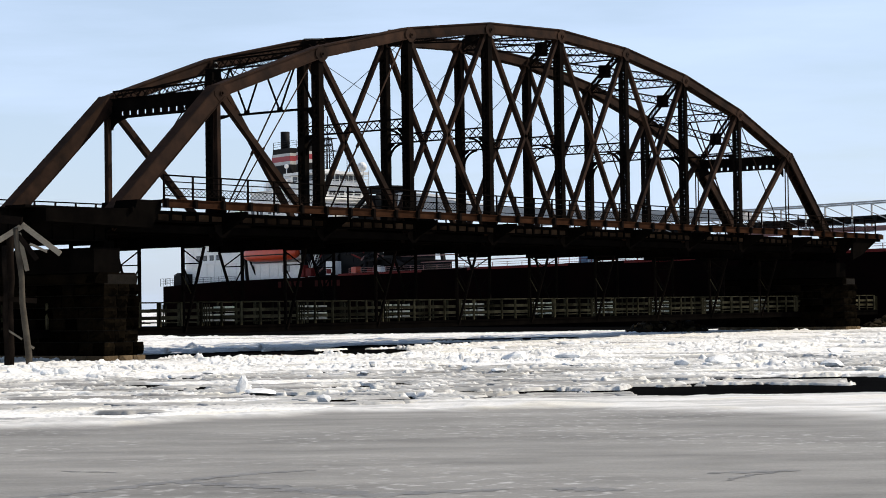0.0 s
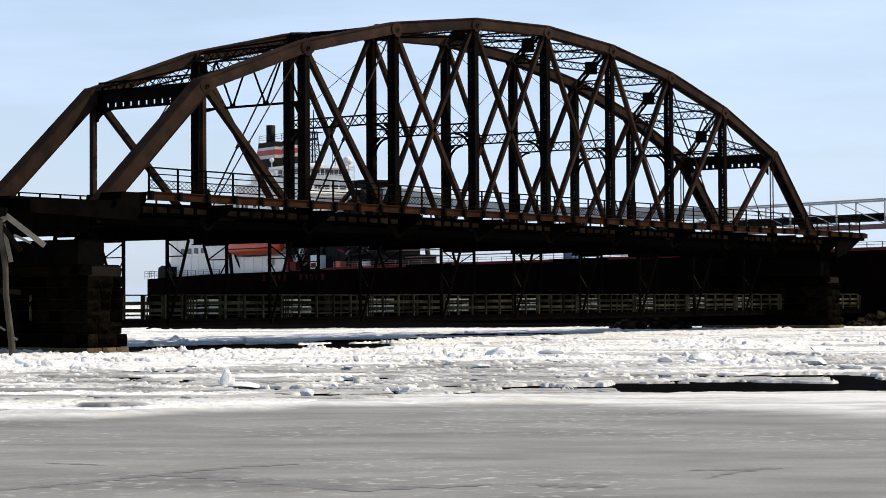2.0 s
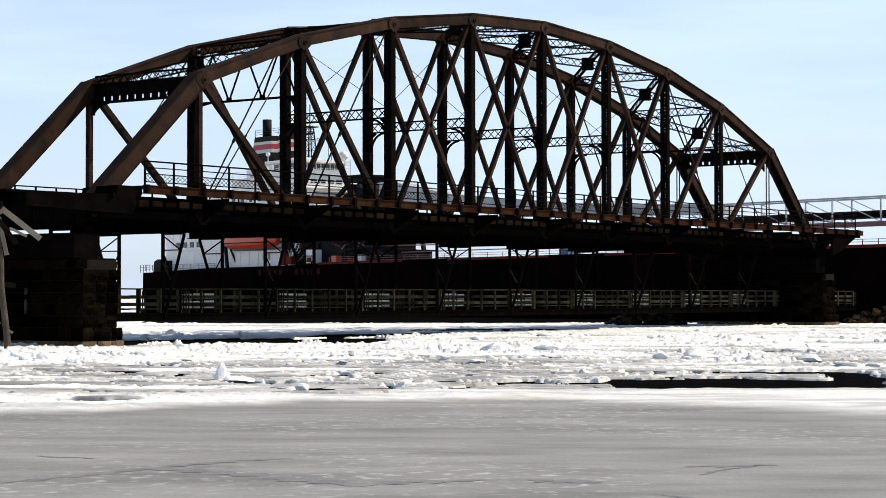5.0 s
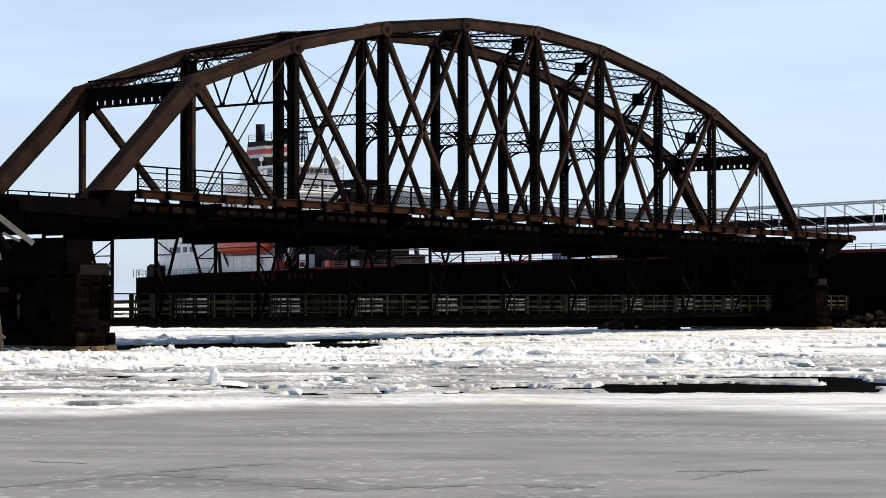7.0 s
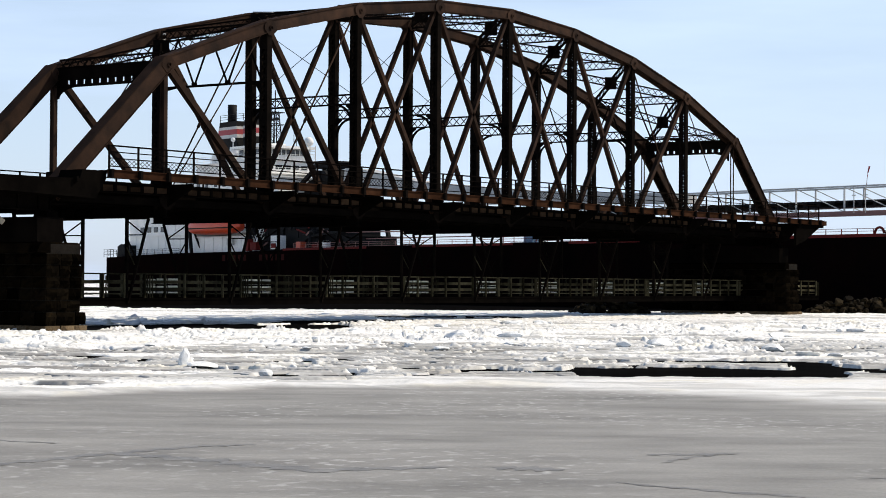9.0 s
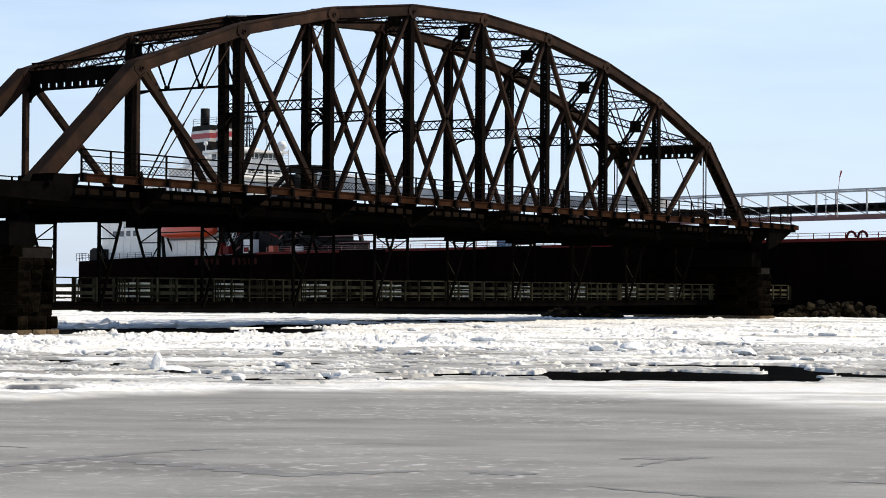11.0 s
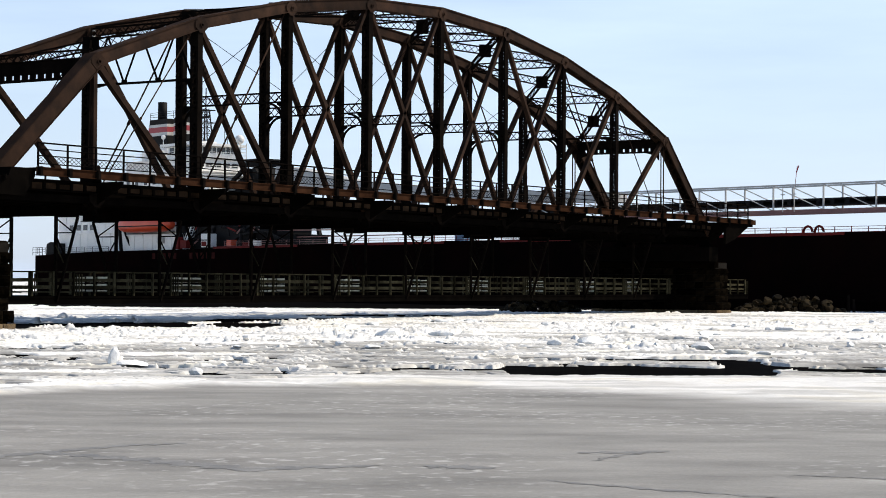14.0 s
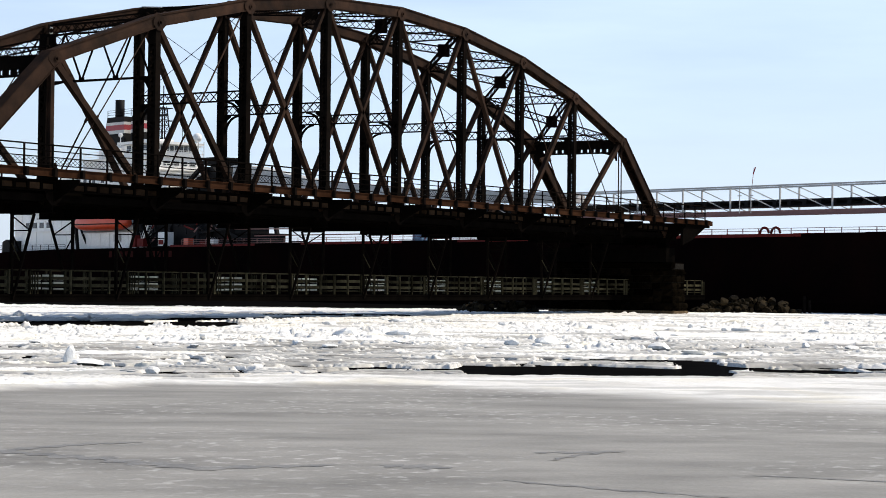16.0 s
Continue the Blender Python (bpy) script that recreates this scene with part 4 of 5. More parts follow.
def front_windows(s, y0, y1, n, z, h, parent):
    w = (y1 - y0) / n
    for k in range(n):
        one("window", lambda bm: box(bm, (s + 0.04, y0 + w * (k + 0.5), z), (0.1, w * 0.72, h)), GLASS_DARK, parent)


def rails(s0, s1, y, z, parent_name="deck_rail", n=None, h=1.1, mat=None):
    def f(bm):
        m = n or max(2, int((s1 - s0) / 2.0))
        for k in range(m + 1):
            s = s0 + (s1 - s0) * k / m
            bar(bm, (s, y, z), (s, y, z + h), 0.07, 0.07, side=(1, 0, 0))
        for e in (0.35, 0.7, 1.0):
            bar(bm, (s0, y, z + h * e), (s1, y, z + h * e), 0.05, 0.05)
    return one(parent_name, f, mat or SHIP_WHITE, ship)


t1 = tier(2.2, 24.0, 3.0, 20.0, 6.9, 10.2, SHIP_WHITE)
t2 = tier(2.2, 22.5, 3.0, 20.0, 10.3, 13.3, SHIP_WHITE)
windows(5.5, 14.5, 4, 3.0, 11.2, 1.25, 0.9, t2)
t3 = tier(14.0, 38.0, 4.0, 12.0, 10.3, 16.2, SHIP_WHITE)
windows(24, 37, 7, 4.0, 14.8, 0.8, 0.8, t3)
t4 = tier(16.0, 42.5, 3.4, 12.0, 16.3, 19.2, SHIP_WHITE)
windows(20, 41, 8, 3.4, 18.0, 0.8, 0.8, t4)
front_windows(42.5, 4.0, 11.6, 5, 17.9, 0.6, t4)
t5 = tier(24.0, 43.5, 3.0, 12.0, 19.3, 21.2, SHIP_WHITE)
front_windows(43.5, 3.6, 11.4, 5, 20.3, 0.6, t5)
rails(20, 43, 3.0, 21.3)
rails(6, 22, 3.0, 13.4)
for z in (19.2, 21.25):
    def front_rail(bm):
        for k in range(8):
            bar(bm, (44.0, 3.0 + k * 1.3, z), (44.0, 3.0 + k * 1.3, z + 1.0), 0.06, 0.06, side=(1, 0, 0))
        for e in (0.5, 1.0):
            bar(bm, (44.0, 3.0, z + e), (44.0, 12.1, z + e), 0.05, 0.05, side=(1, 0, 0))
    one("front_rail", front_rail, SHIP_WHITE, ship)
# wheelhouse with its band of windows facing the bow
wh = one("wheelhouse", lambda bm: (box(bm, (39.6, 7.2, 21.7), (7.0, 8.4, 0.9)), box(bm, (39.6, 7.2, 22.6), (6.6, 8.0, 1.2)), box(bm, (39.8, 7.2, 23.35), (8.6, 10.2, 0.4)), box(bm, (38.5, 7.5, 23.8), (3.0, 4.0, 0.7))), SHIP_WHITE, ship, "white wheelhouse with a band of dark windows")
windows(36.4, 42.8, 4, 3.2, 22.6, 1.1, 0.85, wh)
front_windows(42.9, 3.4, 11.0, 9, 22.6, 0.85, wh)
tier(38.0, 42.5, 3.6, 10.0, 7.4, 16.2, SHIP_DARK)
tier(43.5, 46.0, 4.4, 10.5, 16.4, 18.6, SHIP_WHITE)
# twin black funnels with stripes and exhaust stacks
for x0, x1, t0, t1, y0, y1, stacks in ((17.6, 25.0, 19.4, 24.6, 10.0, 12.6, ((21.0, 11.4, 31.6, 0.75),)), (25.6, 29.6, 26.2, 29.2, 10.4, 12.8, ((26.4, 11.6, 31.0, 0.75), (28.6, 11.8, 30.4, 0.6)))):
    fun = one("funnel", lambda bm: prism(bm, [(x0, 19.2), (x1, 19.2), (t1, 28.7), (t0, 28.7)], "y", y0, y1), SHIP_DARK, ship, "black funnel with white and red bands")
    # white bands coloured grey and the red darkened for the side away from the sun
    for z0, z1, m in ((27.4, 27.85, SHIP_GREY), (26.55, 27.4, RED), (26.0, 26.55, SHIP_GREY)):
        def band(bm):
            e0, e1 = (z0 - 19.2) / 9.5, (z1 - 19.2) / 9.5
            prism(bm, [(x0 + (t0 - x0) * e0 - 0.04, z0), (x1 + (t1 - x1) * e0 + 0.04, z0), (x1 + (t1 - x1) * e1 + 0.04, z1), (x0 + (t0 - x0) * e1 - 0.04, z1)], "y", y0 - 0.05, y1 + 0.05)
        one("funnel_band", band, m, fun)
    for s, y, z, r in stacks:
        def stack(bm):
            tube(bm, (s, y, 28.5), (s, y, z), r, 16)
        one("exhaust_stack", stack, SHIP_DARK, fun)
rails(19.6, 29.0, 10.0, 28.7, mat=SHIP_DARK)
# boxes and vents before the funnel
for s, y, z, a, b, c in ((28.5, 7.0, 22.4, 2.0, 3.0, 2.4), (31.0, 6.0, 22.1, 1.6, 2.4, 1.8), (33.4, 6.5, 22.5, 1.4, 2.4, 2.6), (26.8, 5.0, 22.0, 1.0, 1.2, 1.6)):
    one("vent_house", lambda bm: box(bm, (s, y, z), (a, b, c)), SHIP_WHITE, ship)
for s, y in ((22.0, 8.6), (27.5, 7.6)):
    def flood(bm):
        tube(bm, (s, y, 21.3), (s, y, 25.2), 0.08, 6)
        bmesh.ops.create_uvsphere(bm, u_segments=12, v_segments=8, radius=0.38, matrix=Matrix.Translation((s, y, 25.4)))
    one("lamp_post", flood, SHIP_WHITE, ship)
# lattice mast with radar bars and yards
def mast(bm):
    for a, b in ((-0.9, -0.9), (0.9, -0.9), (0.9, 0.9), (-0.9, 0.9)):
        tube(bm, (33.0 + a, 12 + b, 23.6), (33.0 + a * 0.45, 12 + b * 0.45, 29.6), 0.10, 6)
    for k in range(6):
        z = 23.9 + k
        w, w2 = 0.9 - 0.09 * k, 0.9 - 0.09 * (k + 1)
        for s in (-1, 1):
            bar(bm, (33.0 - w, 12 + s * w, z), (33.0 + w2, 12 + s * w2, z + 1), 0.06, 0.06)
            bar(bm, (33.0 + w, 12 + s * w, z), (33.0 - w2, 12 + s * w2, z + 1), 0.06, 0.06)
            bar(bm, (33.0 - w, 12 + s * w, z), (33.0 + w, 12 + s * w, z), 0.06, 0.06)
            bar(bm, (33.0 + s * w, 12 - w, z), (33.0 + s * w, 12 + w, z), 0.06, 0.06, side=(1, 0, 0))
    tube(bm, (33.0, 12, 29.4), (33.0, 12, 33.2), 0.09, 6)
    box(bm, (33.0, 12, 29.6), (2.2, 2.2, 0.12))
    for z, w in ((30.4, 1.8), (31.4, 1.2), (27.6, 2.6)):
        bar(bm, (33.0 - w, 12, z), (33.0 + w, 12, z), 0.09, 0.09)
        bar(bm, (33.0, 12 - w, z), (33.0, 12 + w, z), 0.09, 0.09, side=(1, 0, 0))
    box(bm, (34.4, 11.0, 28.4), (2.6, 0.3, 0.35))
one("lattice_mast", mast, SHIP_DARK, ship, "black lattice mast with radar")
for s, y, z1 in ((37.5, 9, 27.6), (39.2, 12, 26.6), (41.5, 10, 26.2), (36.5, 6, 26.0)):
    one("aerial", lambda bm: tube(bm, (s, y, 23.6), (s, y, z1), 0.05, 5), SHIP_DARK, ship)
def dome(bm):
    tube(bm, (43.4, 11.5, 21.3), (43.4, 11.5, 24.0), 0.15, 8)
    bmesh.ops.create_uvsphere(bm, u_segments=16, v_segments=10, radius=0.75, matrix=Matrix.Translation((43.4, 11.5, 24.4)))
one("radome", dome, SHIP_WHITE, ship)
# enclosed lifeboat on its davits
def boat(bm):
    prof = ((0.0, 0.25), (0.05, 0.62), (0.15, 0.88), (0.35, 1.0), (0.65, 1.0), (0.85, 0.88), (0.95, 0.6), (1.0, 0.25))
    rings = []
    for e, k in prof:
        ring = []
        for j in range(14):
            a = j * math.tau / 14
            ring.append(bm.verts.new((25.0 + 15.5 * e, 1.4 + 1.55 * k * math.cos(a), 11.2 + (1.35 if math.sin(a) > 0 else 1.2) * k ** 0.7 * math.sin(a))))
        rings.append(ring)
    for a, b in zip(rings, rings[1:]):
        for j in range(14):
            bm.faces.new((a[j], a[(j + 1) % 14], b[(j + 1) % 14], b[j])).smooth = True
    bm.faces.new(rings[0])
    bm.faces.new(rings[-1][::-1])
    box(bm, (32.5, 1.4, 12.6), (6.5, 1.7, 0.6))
lb = one("lifeboat", boat, ORANGE, ship, "bright orange enclosed lifeboat")
one("fender_strip", lambda bm: box(bm, (32.75, 1.4, 11.0), (13.6, 3.2, 0.16)), SHIP_DARK, lb)
for s in (24.0, 41.8):
    def davit(bm):
        bar(bm, (s, 2.2, 7.2), (s + 0.6, 1.2, 13.2), 0.4, 0.45, side=(1, 0, 0))
        bar(bm, (s + 0.6, 1.2, 13.0), (s + 0.6, 3.4, 13.0), 0.35, 0.35, side=(1, 0, 0))
        bar(bm, (s + 2.0, 3.0, 7.2), (s + 0.6, 1.4, 12.4), 0.25, 0.25, side=(1, 0, 0))
    one("davit", davit, SHIP_DARK, ship)
tier(24.6, 41.0, 2.6, 8.0, 7.2, 9.7, SHIP_WHITE)
one("locker", lambda bm: box(bm, (35.5, 2.4, 8.9), (1.6, 0.5, 1.1)), SHIP_GREY, ship)
# stern gear: winch, fairleads, bulwark rail
def winch(bm):
    prism(bm, [(-2.2, 6.7), (-2.0, 8.6), (-0.8, 9.0), (-0.1, 8.8), (0.6, 8.0), (1.0, 6.7)], "y", 3.0, 7.0)
    tube(bm, (1.8, 3, 6.7), (1.8, 3, 9.2), 0.12, 6)
    box(bm, (1.8, 3, 9.0), (0.7, 0.5, 0.6))
    box(bm, (3.6, 2.4, 7.8), (1.8, 1.2, 1.8))
one("stern_winch", winch, SHIP_DARK, ship)
rails(-4.2, -0.8, 1.6, 6.75, "stern_rail", 3, 1.3, SHIP_DARK)
rails(-0.4, 23, 0.5, 6.95, "stern_rail", 9, 1.0, SHIP_DARK)
# forward of the boat: ladders, hose reels, lockers
def stair(bm):
    for y in (1.6, 2.6):
        bar(bm, (43.2, y, 7.3), (46.0, y, 11.6), 0.12, 0.25)
        bar(bm, (43.2, y, 8.3), (46.0, y, 12.6), 0.06, 0.06)
    for k in range(12):
        f = (k + 0.5) / 12
        box(bm, (43.2 + 2.8 * f, 2.1, 7.3 + 4.3 * f), (0.3, 1.0, 0.06))
one("ladder_stair", stair, SHIP_WHITE, ship)
for s, y, z, a, b, c, m, nm in ((44.8, 1.0, 8.1, 1.6, 0.8, 1.2, HULL_RED, "hose_box"), (42.6, 1.2, 8.3, 1.0, 0.8, 1.8, HULL_RED, "hose_box"), (50.6, 1.4, 8.6, 1.7, 1.6, 2.0, SHIP_WHITE, "deck_locker"),
                                (50.6, 0.58, 8.1, 1.2, 0.2, 0.7, HULL_RED, "locker_door"), (57.0, 1.2, 8.0, 1.2, 1.0, 1.2, ORANGE, "deck_locker"), (61.5, 1.4, 7.8, 2.2, 1.2, 0.9, HULL_RED, "hose_box"),
                                (63.5, 1.2, 8.0, 1.2, 0.8, 1.3, SHIP_WHITE, "deck_locker"), (108.5, 2.0, 8.4, 1.8, 1.6, 1.2, BLUE_BOX, "deck_locker")):
    one(nm, lambda bm: box(bm, (s, y, z), (a, b, c)), m, ship)
def cowl(bm, s, y, z, r=0.32, h=1.4):
    pts = [(s, z), (s, z + h)]
    for k in range(1, 7):
        a = math.pi * k / 6
        pts.append((s + 0.6 - 0.6 * math.cos(a), z + h + 0.6 * math.sin(a)))
    for (a, b), (c, d) in zip(pts, pts[1:]):
        tube(bm, (a, y, b), (c, y, d), r, 8)
one("vent_cowl", lambda bm: cowl(bm, 58.6, 1.8, 7.4, 0.3, 2.2), SHIP_DARK, ship)
for s in (141.0, 147.8, 163.5, 165.0):
    one("vent_cowl", lambda bm: cowl(bm, s, 2.0, 7.6, 0.13, 0.55), HULL_RED, ship)
# boom gantry, tall black frame forward of the house
gan = one("boom_gantry", lambda bm: prism(bm, [(44.0, 16.5), (46.0, 17.6), (49.0, 18.6), (50.5, 19.6), (54.5, 19.6), (56.0, 18.4), (60.0, 17.0), (62.0, 15.5), (60.0, 14.5), (46.0, 14.5)], "y", 9.0, 12.0), SHIP_DARK, ship, "black steel gantry that carries the boom")
for y in (7.5, 13.0):
    for p, q in (((44.5, y, 15.8), (50.6, y, 19.4)), ((61.5, y, 13.0), (53.4, y, 19.4)), ((55.0, y, 7.4), (52.0, y, 19.4)), ((63.0, y, 7.4), (61.5, y, 13.0))):
        one("gantry_leg", lambda bm: bar(bm, p, q, 0.5, 0.55), SHIP_DARK, gan)
one("gantry_head", lambda bm: (box(bm, (52.0, 10.3, 20.2), (4.0, 4.5, 0.7)), box(bm, (52.0, 10.3, 20.75), (5.0, 5.5, 0.25))), SHIP_DARK, gan)
for s, z in ((46.6, 21.8),):
    def rungs(bm):
        for y in (9.6, 10.6):
            bar(bm, (s, y, 19.4), (s, y, 23.6), 0.08, 0.08)
        for k in range(8):
            bar(bm, (s, 9.6, 19.7 + k * 0.5), (s, 10.6, 19.7 + k * 0.5), 0.06, 0.06, side=(1, 0, 0))
    one("ladder", rungs, SHIP_GREY, ship)
# unloading boom: sloping feed housing, then the long open truss with belt and walkway
def housing(bm):
    prism(bm, [(57.0, 17.2), (57.4, 19.6), (61.0, 19.4), (76, 16.9), (100, 14.9), (128, 13.6), (128, 12.4), (100, 13.2), (76, 14.8)], "y", 8.6, 11.4)
boom = one("boom_housing", housing, SHIP_GREY, ship, "pale grey boom conveyor housing")
for y in (7.0, 10.2):
    for z, w, m in ((13.45, 0.17, SHIP_GREY), (10.55, 0.42, PINK_STEEL)):
        one("boom_chord", lambda bm: bar(bm, (78, y, z), (190, y, z), w, w), m, boom)
    for k in range(17):
        s = 78 + k * 7.0
        one("boom_post", lambda bm: bar(bm, (s, y, 10.5), (s, y, 13.45), 0.15, 0.15, side=(1, 0, 0)), SHIP_GREY, boom)
        if k < 16:
            one("boom_diagonal", lambda bm: bar(bm, (s, y, 13.4), (s + 7.0, y, 10.7), 0.09, 0.09), SHIP_GREY, boom)
one("boom_belt", lambda bm: box(bm, (134, 8.6, 11.85), (112, 2.2, 0.22)), SHIP_DARK, boom, "dark conveyor belt")
one("belt_tray", lambda bm: box(bm, (134, 8.6, 11.25), (112, 2.6, 0.14)), SHIP_DARK, boom)
for k in range(56):
    s = 79 + k * 2.0
    one("belt_roller_frame", lambda bm: box(bm, (s, 8.6, 11.55), (0.5, 2.7, 0.62)), SHIP_DARK, boom)
one("boom_walk", lambda bm: box(bm, (134, 6.6, 10.25), (112, 1.0, 0.12)), PINK_STEEL, boom)
def flag(bm):
    tube(bm, (157.2, 8, 13.4), (157.5, 8, 15.6), 0.03, 6)
    bar(bm, (157.4, 8, 14.9), (157.7, 8, 15.6), 0.04, 0.14)
one("signal_staff", flag, RED, boom)
for s in (157.2, 158.8):
    one("light_mast", lambda bm: (bar(bm, (s, 6, 10.5), (s, 6, 13.3), 0.07, 0.07), bar(bm, (s - 0.3, 6, 12.4), (s + 0.3, 6, 12.4), 0.05, 0.08)), SHIP_GREY, boom)
# dark unloading gear on deck under the gantry
for s0, s1, y0, z1 in ((42.6, 45.5, 3.6, 12.6), (45.5, 49.6, 2.8, 11.4), (49.6, 51.5, 3.2, 12.2), (51.5, 56, 3.0, 10.6), (56, 60.5, 2.4, 9.7), (60.5, 66, 3.0, 10.3), (66, 70, 3.4, 9.2)):
    tier(s0, s1, y0, 9.0, 7.2, z1, SHIP_DARK, "unloading_gear")
for p, q in (((54, 2.2, 7.6), (62, 2.2, 11.5)), ((60, 2.0, 11.2), (69, 2.0, 8.4)), ((58, 1.8, 9.4), (72, 1.8, 10.4)), ((64, 2.4, 8.0), (66, 2.4, 12.0))):
    one("conveyor_leg", lambda bm: bar(bm, p, q, 0.25, 0.3), SHIP_DARK, ship)
gear_rng = random.Random(31)
for k in range(26):
    s, z = gear_rng.uniform(42.5, 66), gear_rng.uniform(7.6, 11.2)
    e = Vector((gear_rng.uniform(-2.5, 2.5), 0, gear_rng.uniform(0.4, 2.2)))
    one("deck_brace" if k % 3 else "deck_pipe", lambda bm: bar(bm, (s, 2.0, z), (s + e.x, 2.0, z + e.z), 0.16, 0.2), (SHIP_DARK, SHIP_DARK, HULL_RED, SHIP_DARK, PINK_STEEL)[k % 5], ship)
# hatches and deck trunk along the cargo deck
for k in range(13):
    s = 66 + k * 9.2
    def hatch(bm):
        prism(bm, [(2.6, 7.2), (2.6, sheer(s) + 0.30), (3.0, sheer(s) + 0.42), (19.8, sheer(s) + 0.42), (20.2, sheer(s) + 0.30), (20.2, 7.2)], "x", s, s + 7.4)
    one("hatch_cover", hatch, HULL_RED if k % 2 else HULL, ship)
rails(56, 100, 0.6, 7.5, "deck_rail", 14, 0.9, PINK_STEEL)
rails(100, 186, 0.6, 7.7, "deck_rail", 40, 0.9, HULL_RED)
one("deck_pipe", lambda bm: bar(bm, (58, 3.6, 8.9), (112, 3.6, 8.9), 0.14, 0.14), PINK_STEEL, ship)
one("deck_pipe", lambda bm: bar(bm, (66, 3.0, 9.9), (96, 3.0, 9.6), 0.12, 0.16), PINK_STEEL, ship)

# ---- broken timber fender beside the near pier ----
fender = thing("timber_fender", "broken weathered timber fender piles and planks by the pier", "fender")
def log(bm, p, q, r, n=9):
    """A rough, slightly bent pile: one skin lofted over rings."""
    p, q = Vector(p), Vector(q)
    ax = (q - p).normalized()
    s = ax.orthogonal().normalized()
    t = ax.cross(s)
    rings = []
    for k in range(7):
        c = p + (q - p) * (k / 6) + s * (math.sin(k * 1.9) * 0.04) + t * (math.cos(k * 2.3) * 0.04)
        w = r * (1.12 - 0.04 * k)
        rings.append([bm.verts.new(c + (s * math.cos(j * math.tau / n) + t * math.sin(j * math.tau / n)) * w * (1 + 0.08 * math.sin(j * 3 + k))) for j in range(n)])
    for a, b in zip(rings, rings[1:]):
        for j in range(n):
            bm.faces.new((a[j], a[(j + 1) % n], b[(j + 1) % n], b[j])).smooth = True
    bm.faces.new(rings[0][::-1])
    bm.faces.new(rings[-1])
one("timber_post", lambda bm: log(bm, (-9.72, -4.90, -0.5), (-10.23, -4.53, 6.75), 0.15), TIMBER_MID, fender, "leaning grey timber pile")
one("timber_post", lambda bm: log(bm, (-10.38, -4.0, -0.5), (-10.56, -4.04, 5.9), 0.13), TIMBER_DARK, fender)
one("timber_post", lambda bm: log(bm, (-12.1, -2.2, -0.5), (-11.9, -2.2, 7.2), 0.2), TIMBER_DARK, fender)
one("timber_post", lambda bm: log(bm, (-9.0, -2.6, -0.5), (-9.4, -3.2, 6.6), 0.2), TIMBER_DARK, fender)
for a, b, w, d, m in (((-11.27, -3.06, 5.57), (-10.09, -4.73, 6.8), 0.10, 0.26, TIMBER), ((-10.07, -4.76, 6.91), (-8.94, -6.24, 5.45), 0.12, 0.26, TIMBER),
                      ((-10.18, -4.59, 6.42), (-9.61, -5.31, 5.2), 0.10, 0.24, TIMBER_DARK), ((-9.82, -5.06, 5.97), (-9.33, -5.71, 5.57), 0.08, 0.12, TIMBER),
                      ((-10.14, -4.63, 6.5), (-9.88, -4.91, 4.66), 0.08, 0.2, TIMBER), ((-11.45, -2.89, 7.33), (-10.06, -4.78, 7.07), 0.3, 0.4, TIMBER_DARK),
                      ((-10.44, -4.01, 1.85), (-9.98, -4.62, 1.35), 0.05, 0.09, TIMBER), ((-9.78, -4.87, 1.04), (-9.63, -5.07, 0.9), 0.06, 0.12, TIMBER),
                      ((-11.3, -3.1, 3.4), (-9.0, -4.6, 3.2), 0.2, 0.25, TIMBER_DARK)):
    one("plank", lambda bm: bar(bm, a, b, w, d, side=(0.8, 0.6, 0)), m, fender)

# ---- rubble mounds ----
def boulder(rng, r):
    bm = bmesh.new()
    bmesh.ops.create_icosphere(bm, subdivisions=2, radius=1)
    ax = [Vector((rng.gauss(0, 1), rng.gauss(0, 1), rng.gauss(0, 1))).normalized() for _ in range(12)]
    cut = [rng.uniform(0.35, 0.75) for _ in ax]
    for v in bm.verts:
        for a, c in zip(ax, cut):
            e = v.co.dot(a)
            if e > c:
                v.co -= a * (e - c)
        v.co = Vector((v.co.x * r, v.co.y * r, v.co.z * r * 0.75))
    return bm


def rubble(label, pts, n, seed, hgt):
    """A heap of separate boulders along a line, higher in the middle."""
    rng = random.Random(seed)
    ob = thing("rubble_mound", label, "rocks", group="rubble mounds")
    a, b = Vector(pts[0]), Vector(pts[1])
    across = Vector((-(b - a).y, (b - a).x, 0)).normalized()
    for k in range(n):
        f = rng.random()
        crest = hgt * (math.sin(math.pi * min(1, max(0, f))) ** 0.6)
        off = rng.gauss(0, 0.8)
        z = max(0.0, crest * rng.uniform(0.1, 0.95) - 0.35 * abs(off))
        c = a + (b - a) * f + across * off
        bm = boulder(rng, rng.uniform(0.25, 0.7))
        bmesh.ops.transform(bm, verts=bm.verts, matrix=Matrix.Translation((c.x, c.y, z)))
        part("boulder", bm, ROCK, ob)


rubble("dark angular rubble rocks piled on the ice", ((80.7, 15.2, 0), (84.6, 9.5, 0)), 140, 3, 1.45)
rubble("brown rubble rocks heaped before the channel", ((103.3, 2.0, 0), (108.4, -6.6, 0)), 170, 8, 1.65)
mooring = thing("mooring_piles", "two short dark timber piles standing in ice", "piles")
for x, y, z in ((108.75, -7.1, 1.7), (109.1, -7.5, 1.3)):
    one("timber_post", lambda bm: log(bm, (x, y, -0.5), (x, y, z), 0.16), TIMBER_DARK, mooring)

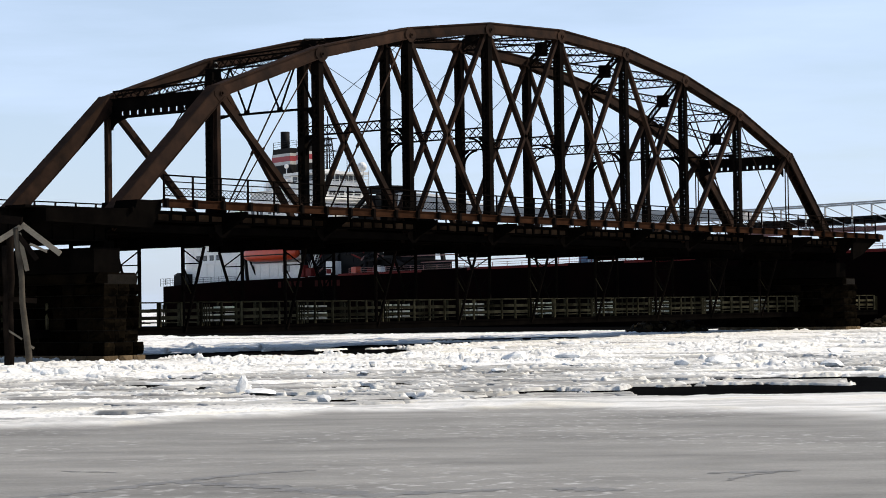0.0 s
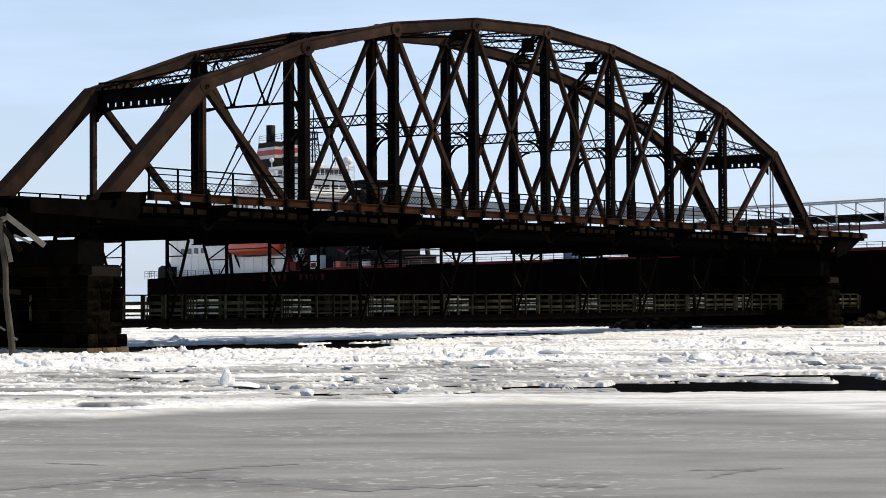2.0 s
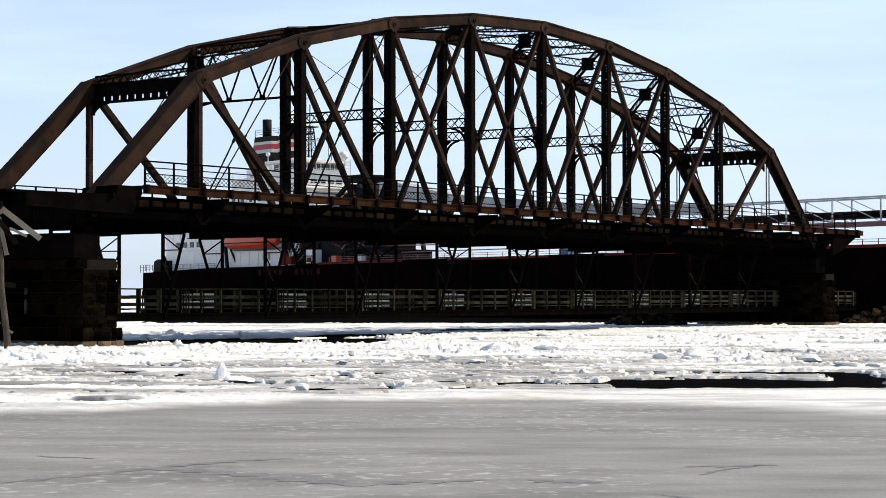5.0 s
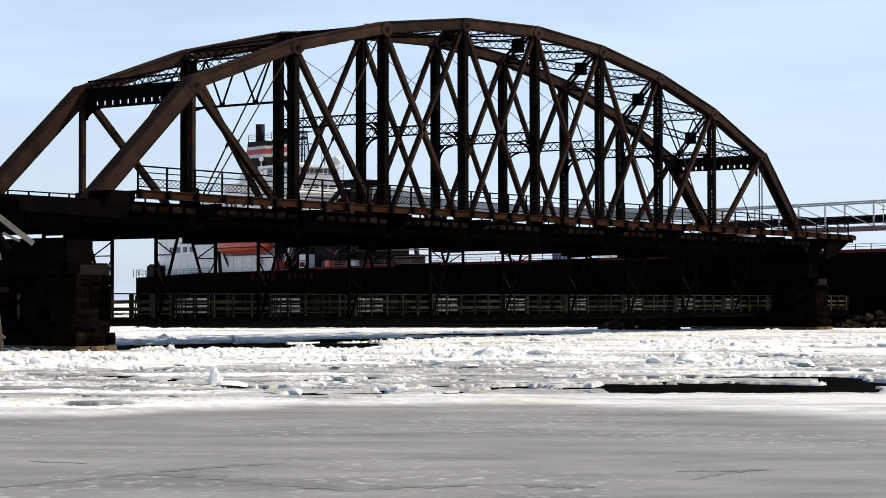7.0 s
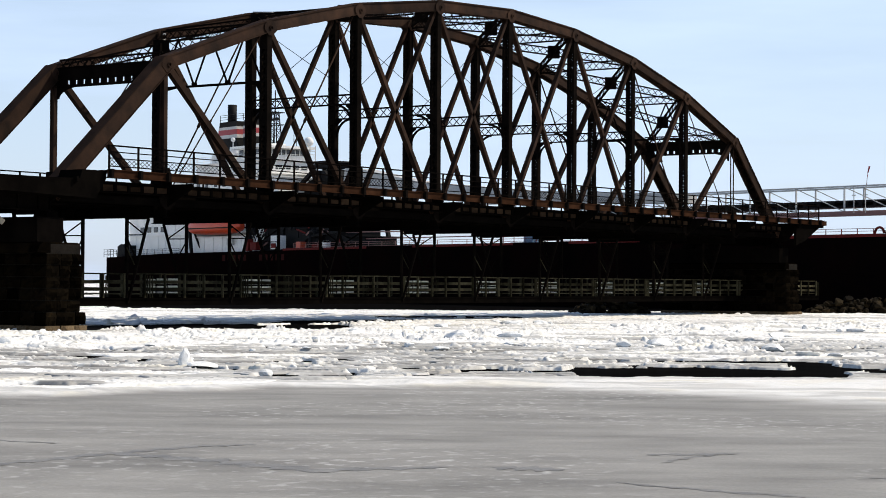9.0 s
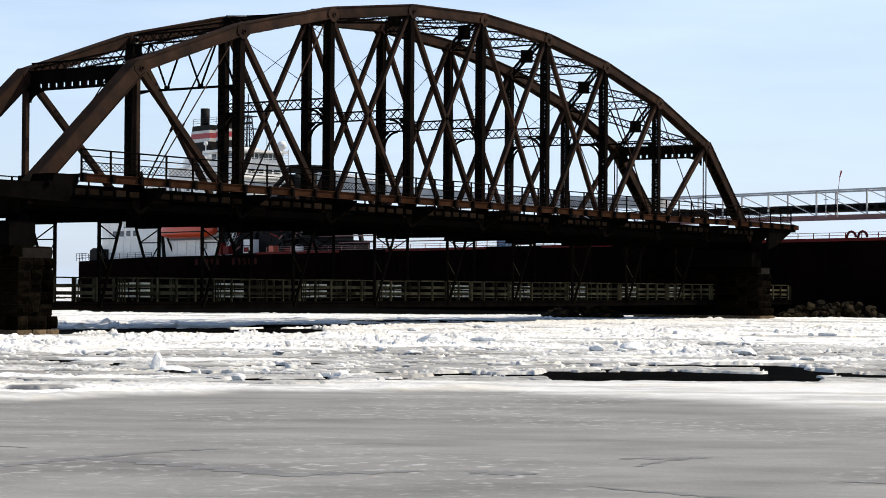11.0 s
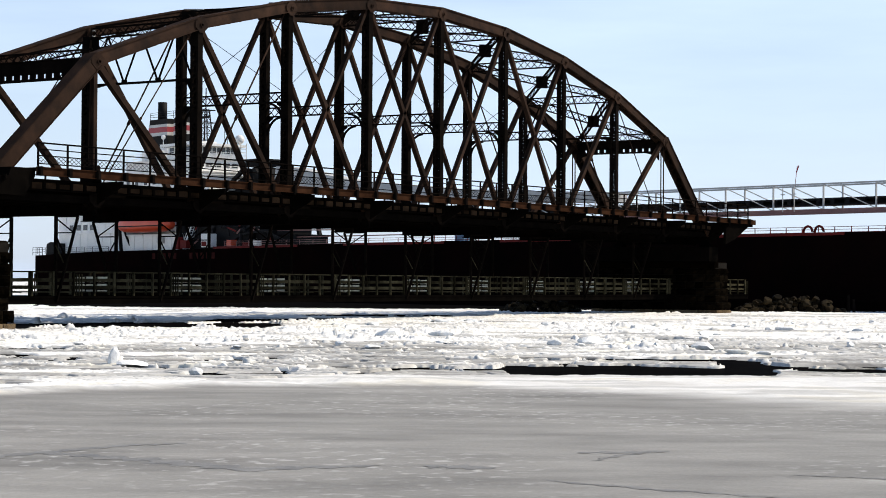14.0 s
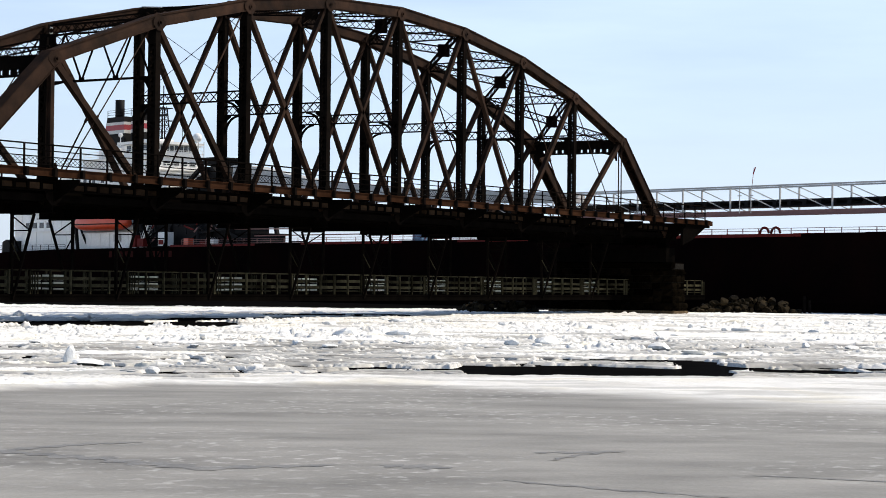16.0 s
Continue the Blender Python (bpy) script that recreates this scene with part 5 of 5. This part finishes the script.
# ---- loose ice blocks ----
def ice_block(rng, sx, sy, sz):
    bm = bmesh.new()
    bmesh.ops.create_icosphere(bm, subdivisions=2, radius=1)
    ax = [Vector((rng.gauss(0, 1), rng.gauss(0, 1), rng.gauss(0, 0.8))).normalized() for _ in range(10)]
    cut = [rng.uniform(0.45, 0.85) for _ in ax]
    for v in bm.verts:
        for a, c in zip(ax, cut):
            e = v.co.dot(a)
            if e > c:
                v.co -= a * (e - c)
        v.co = Vector((v.co.x * sx, v.co.y * sy, v.co.z * sz))
    return bm


rng = random.Random(21)
def put_block(x, y, sx, sy, sz, turn=0.0, label="white block of broken lake ice on the pack"):
    bm = ice_block(rng, sx, sy, sz)
    ob = new("ice_block", mesh_of("ice_block", bm, ICE_WHITE))
    h = float(ice_surface(np.array([x]), np.array([y]))[0][0])
    ob.matrix_world = Matrix.Translation((x, y, max(h, 0.0) + sz * 0.28)) @ Matrix.Rotation(turn, 4, "Z")
    tagged(ob, label, "ice block", "ice blocks")
def on_ice(lat, dist):
    return EYE[0] + dist * AHEAD[0] + lat * RIGHT[0], EYE[1] + dist * AHEAD[1] + lat * RIGHT[1]


put_block(*on_ice(-9.0, 62.0), 0.27, 0.25, 0.52, 0.4, "tall pointed ice block standing on the pack")
put_block(*on_ice(-8.3, 61.4), 0.9, 0.5, 0.16, 0.9)
put_block(*on_ice(-5.8, 56.0), 0.26, 0.24, 0.17, 0.2)
put_block(*on_ice(-0.6, 93.8), 1.15, 0.8, 0.42, 0.9, "broad rounded hump of snowy ice on the pack")
put_block(*on_ice(8.2, 86.6), 1.1, 0.7, 0.30, 0.7, "smooth tilted slab of white ice")
put_block(*on_ice(11.9, 79.5), 0.8, 0.5, 0.26, 0.3)
for k in range(120):
    d = 74 + 70 * rng.random()
    lat = d * rng.uniform(-0.30, 0.30)
    x, y = EYE[0] + d * AHEAD[0] + lat * RIGHT[0], EYE[1] + d * AHEAD[1] + lat * RIGHT[1]
    if -2.5 < x < 2.5 and -3 < y < 12 or abs(x - 91) < 2.5 and -3 < y < 12:
        continue
    if float(ice_surface(np.array([x]), np.array([y]))[0][0]) < 0.02:
        continue
    s = rng.uniform(0.10, 0.30) * (0.5 + d / 110)
    put_block(x, y, s * rng.uniform(1.0, 2.2), s * rng.uniform(0.8, 1.4), s * rng.uniform(0.35, 0.75), rng.uniform(0, 6.28))

# ---- healed cracks in the smooth shore ice ----
def crack(pts, w, seed):
    rng = random.Random(seed)
    line = []
    for a, b in zip(pts, pts[1:]):
        a, b = Vector((*a, 0)), Vector((*b, 0))
        for k in range(26):
            line.append(a + (b - a) * (k / 26))
    line.append(Vector((*pts[-1], 0)))
    bm = bmesh.new()
    n = len(line)
    left, right = [], []
    for k, p in enumerate(line):
        t = (line[min(k + 1, n - 1)] - line[max(k - 1, 0)]).normalized()
        side = Vector((-t.y, t.x, 0))
        ww = w * (1.0 + 0.5 * math.sin(k * 0.9 + seed) + rng.uniform(-0.25, 0.25)) * (0.15 + max(0.0, math.sin(math.pi * k / (n - 1))) ** 0.5)
        c = p + side * (0.04 * math.sin(k * 0.37 + seed) + rng.uniform(-0.01, 0.01))
        left.append(c - side * ww)
        right.append(c + side * ww)
    both = left + right
    z = ice_surface(np.array([q.x for q in both]), np.array([q.y for q in both]))[0]
    vs = [bm.verts.new((q.x, q.y, float(e) + 0.005)) for q, e in zip(both, z)]
    for k in range(n - 1):
        bm.faces.new((vs[k], vs[k + 1], vs[n + k + 1], vs[n + k]))
    ob = new("ice_crack", mesh_of("ice_crack", bm, CRACK))
    tagged(ob, "dark refrozen crack in smooth grey ice", "ice crack", "ice cracks", "structure")


CRACK = surface("refrozen_crack", (0.15, 0.145, 0.138), (0.225, 0.218, 0.207), 1.5, 0.7, 0.0, 0.2, 12)
for w, pts in ((0.13, ((-8.6, 27.3), (-6.8, 28.6), (-5.5, 30.5), (-4.4, 32.0), (-3.5, 32.4))), (0.22, ((-5.5, 30.5), (-3.8, 29.4), (-2.2, 28.0), (-0.3, 28.7))),
               (0.24, ((0.3, 28.7), (1.3, 28.3))), (0.13, ((2.7, 31.0), (4.2, 31.4))), (0.05, ((2.8, 29.6), (3.3, 30.6), (3.9, 31.2))),
               (0.08, ((1.9, 26.6), (3.3, 25.5), (4.9, 24.5))), (0.05, ((-7.8, 32.8), (-6.6, 32.3))),
               (0.06, ((5.4, 27.6), (8.2, 26.4)))):
    crack([on_ice(*p) for p in pts], w, int(w * 1000 + len(pts)))
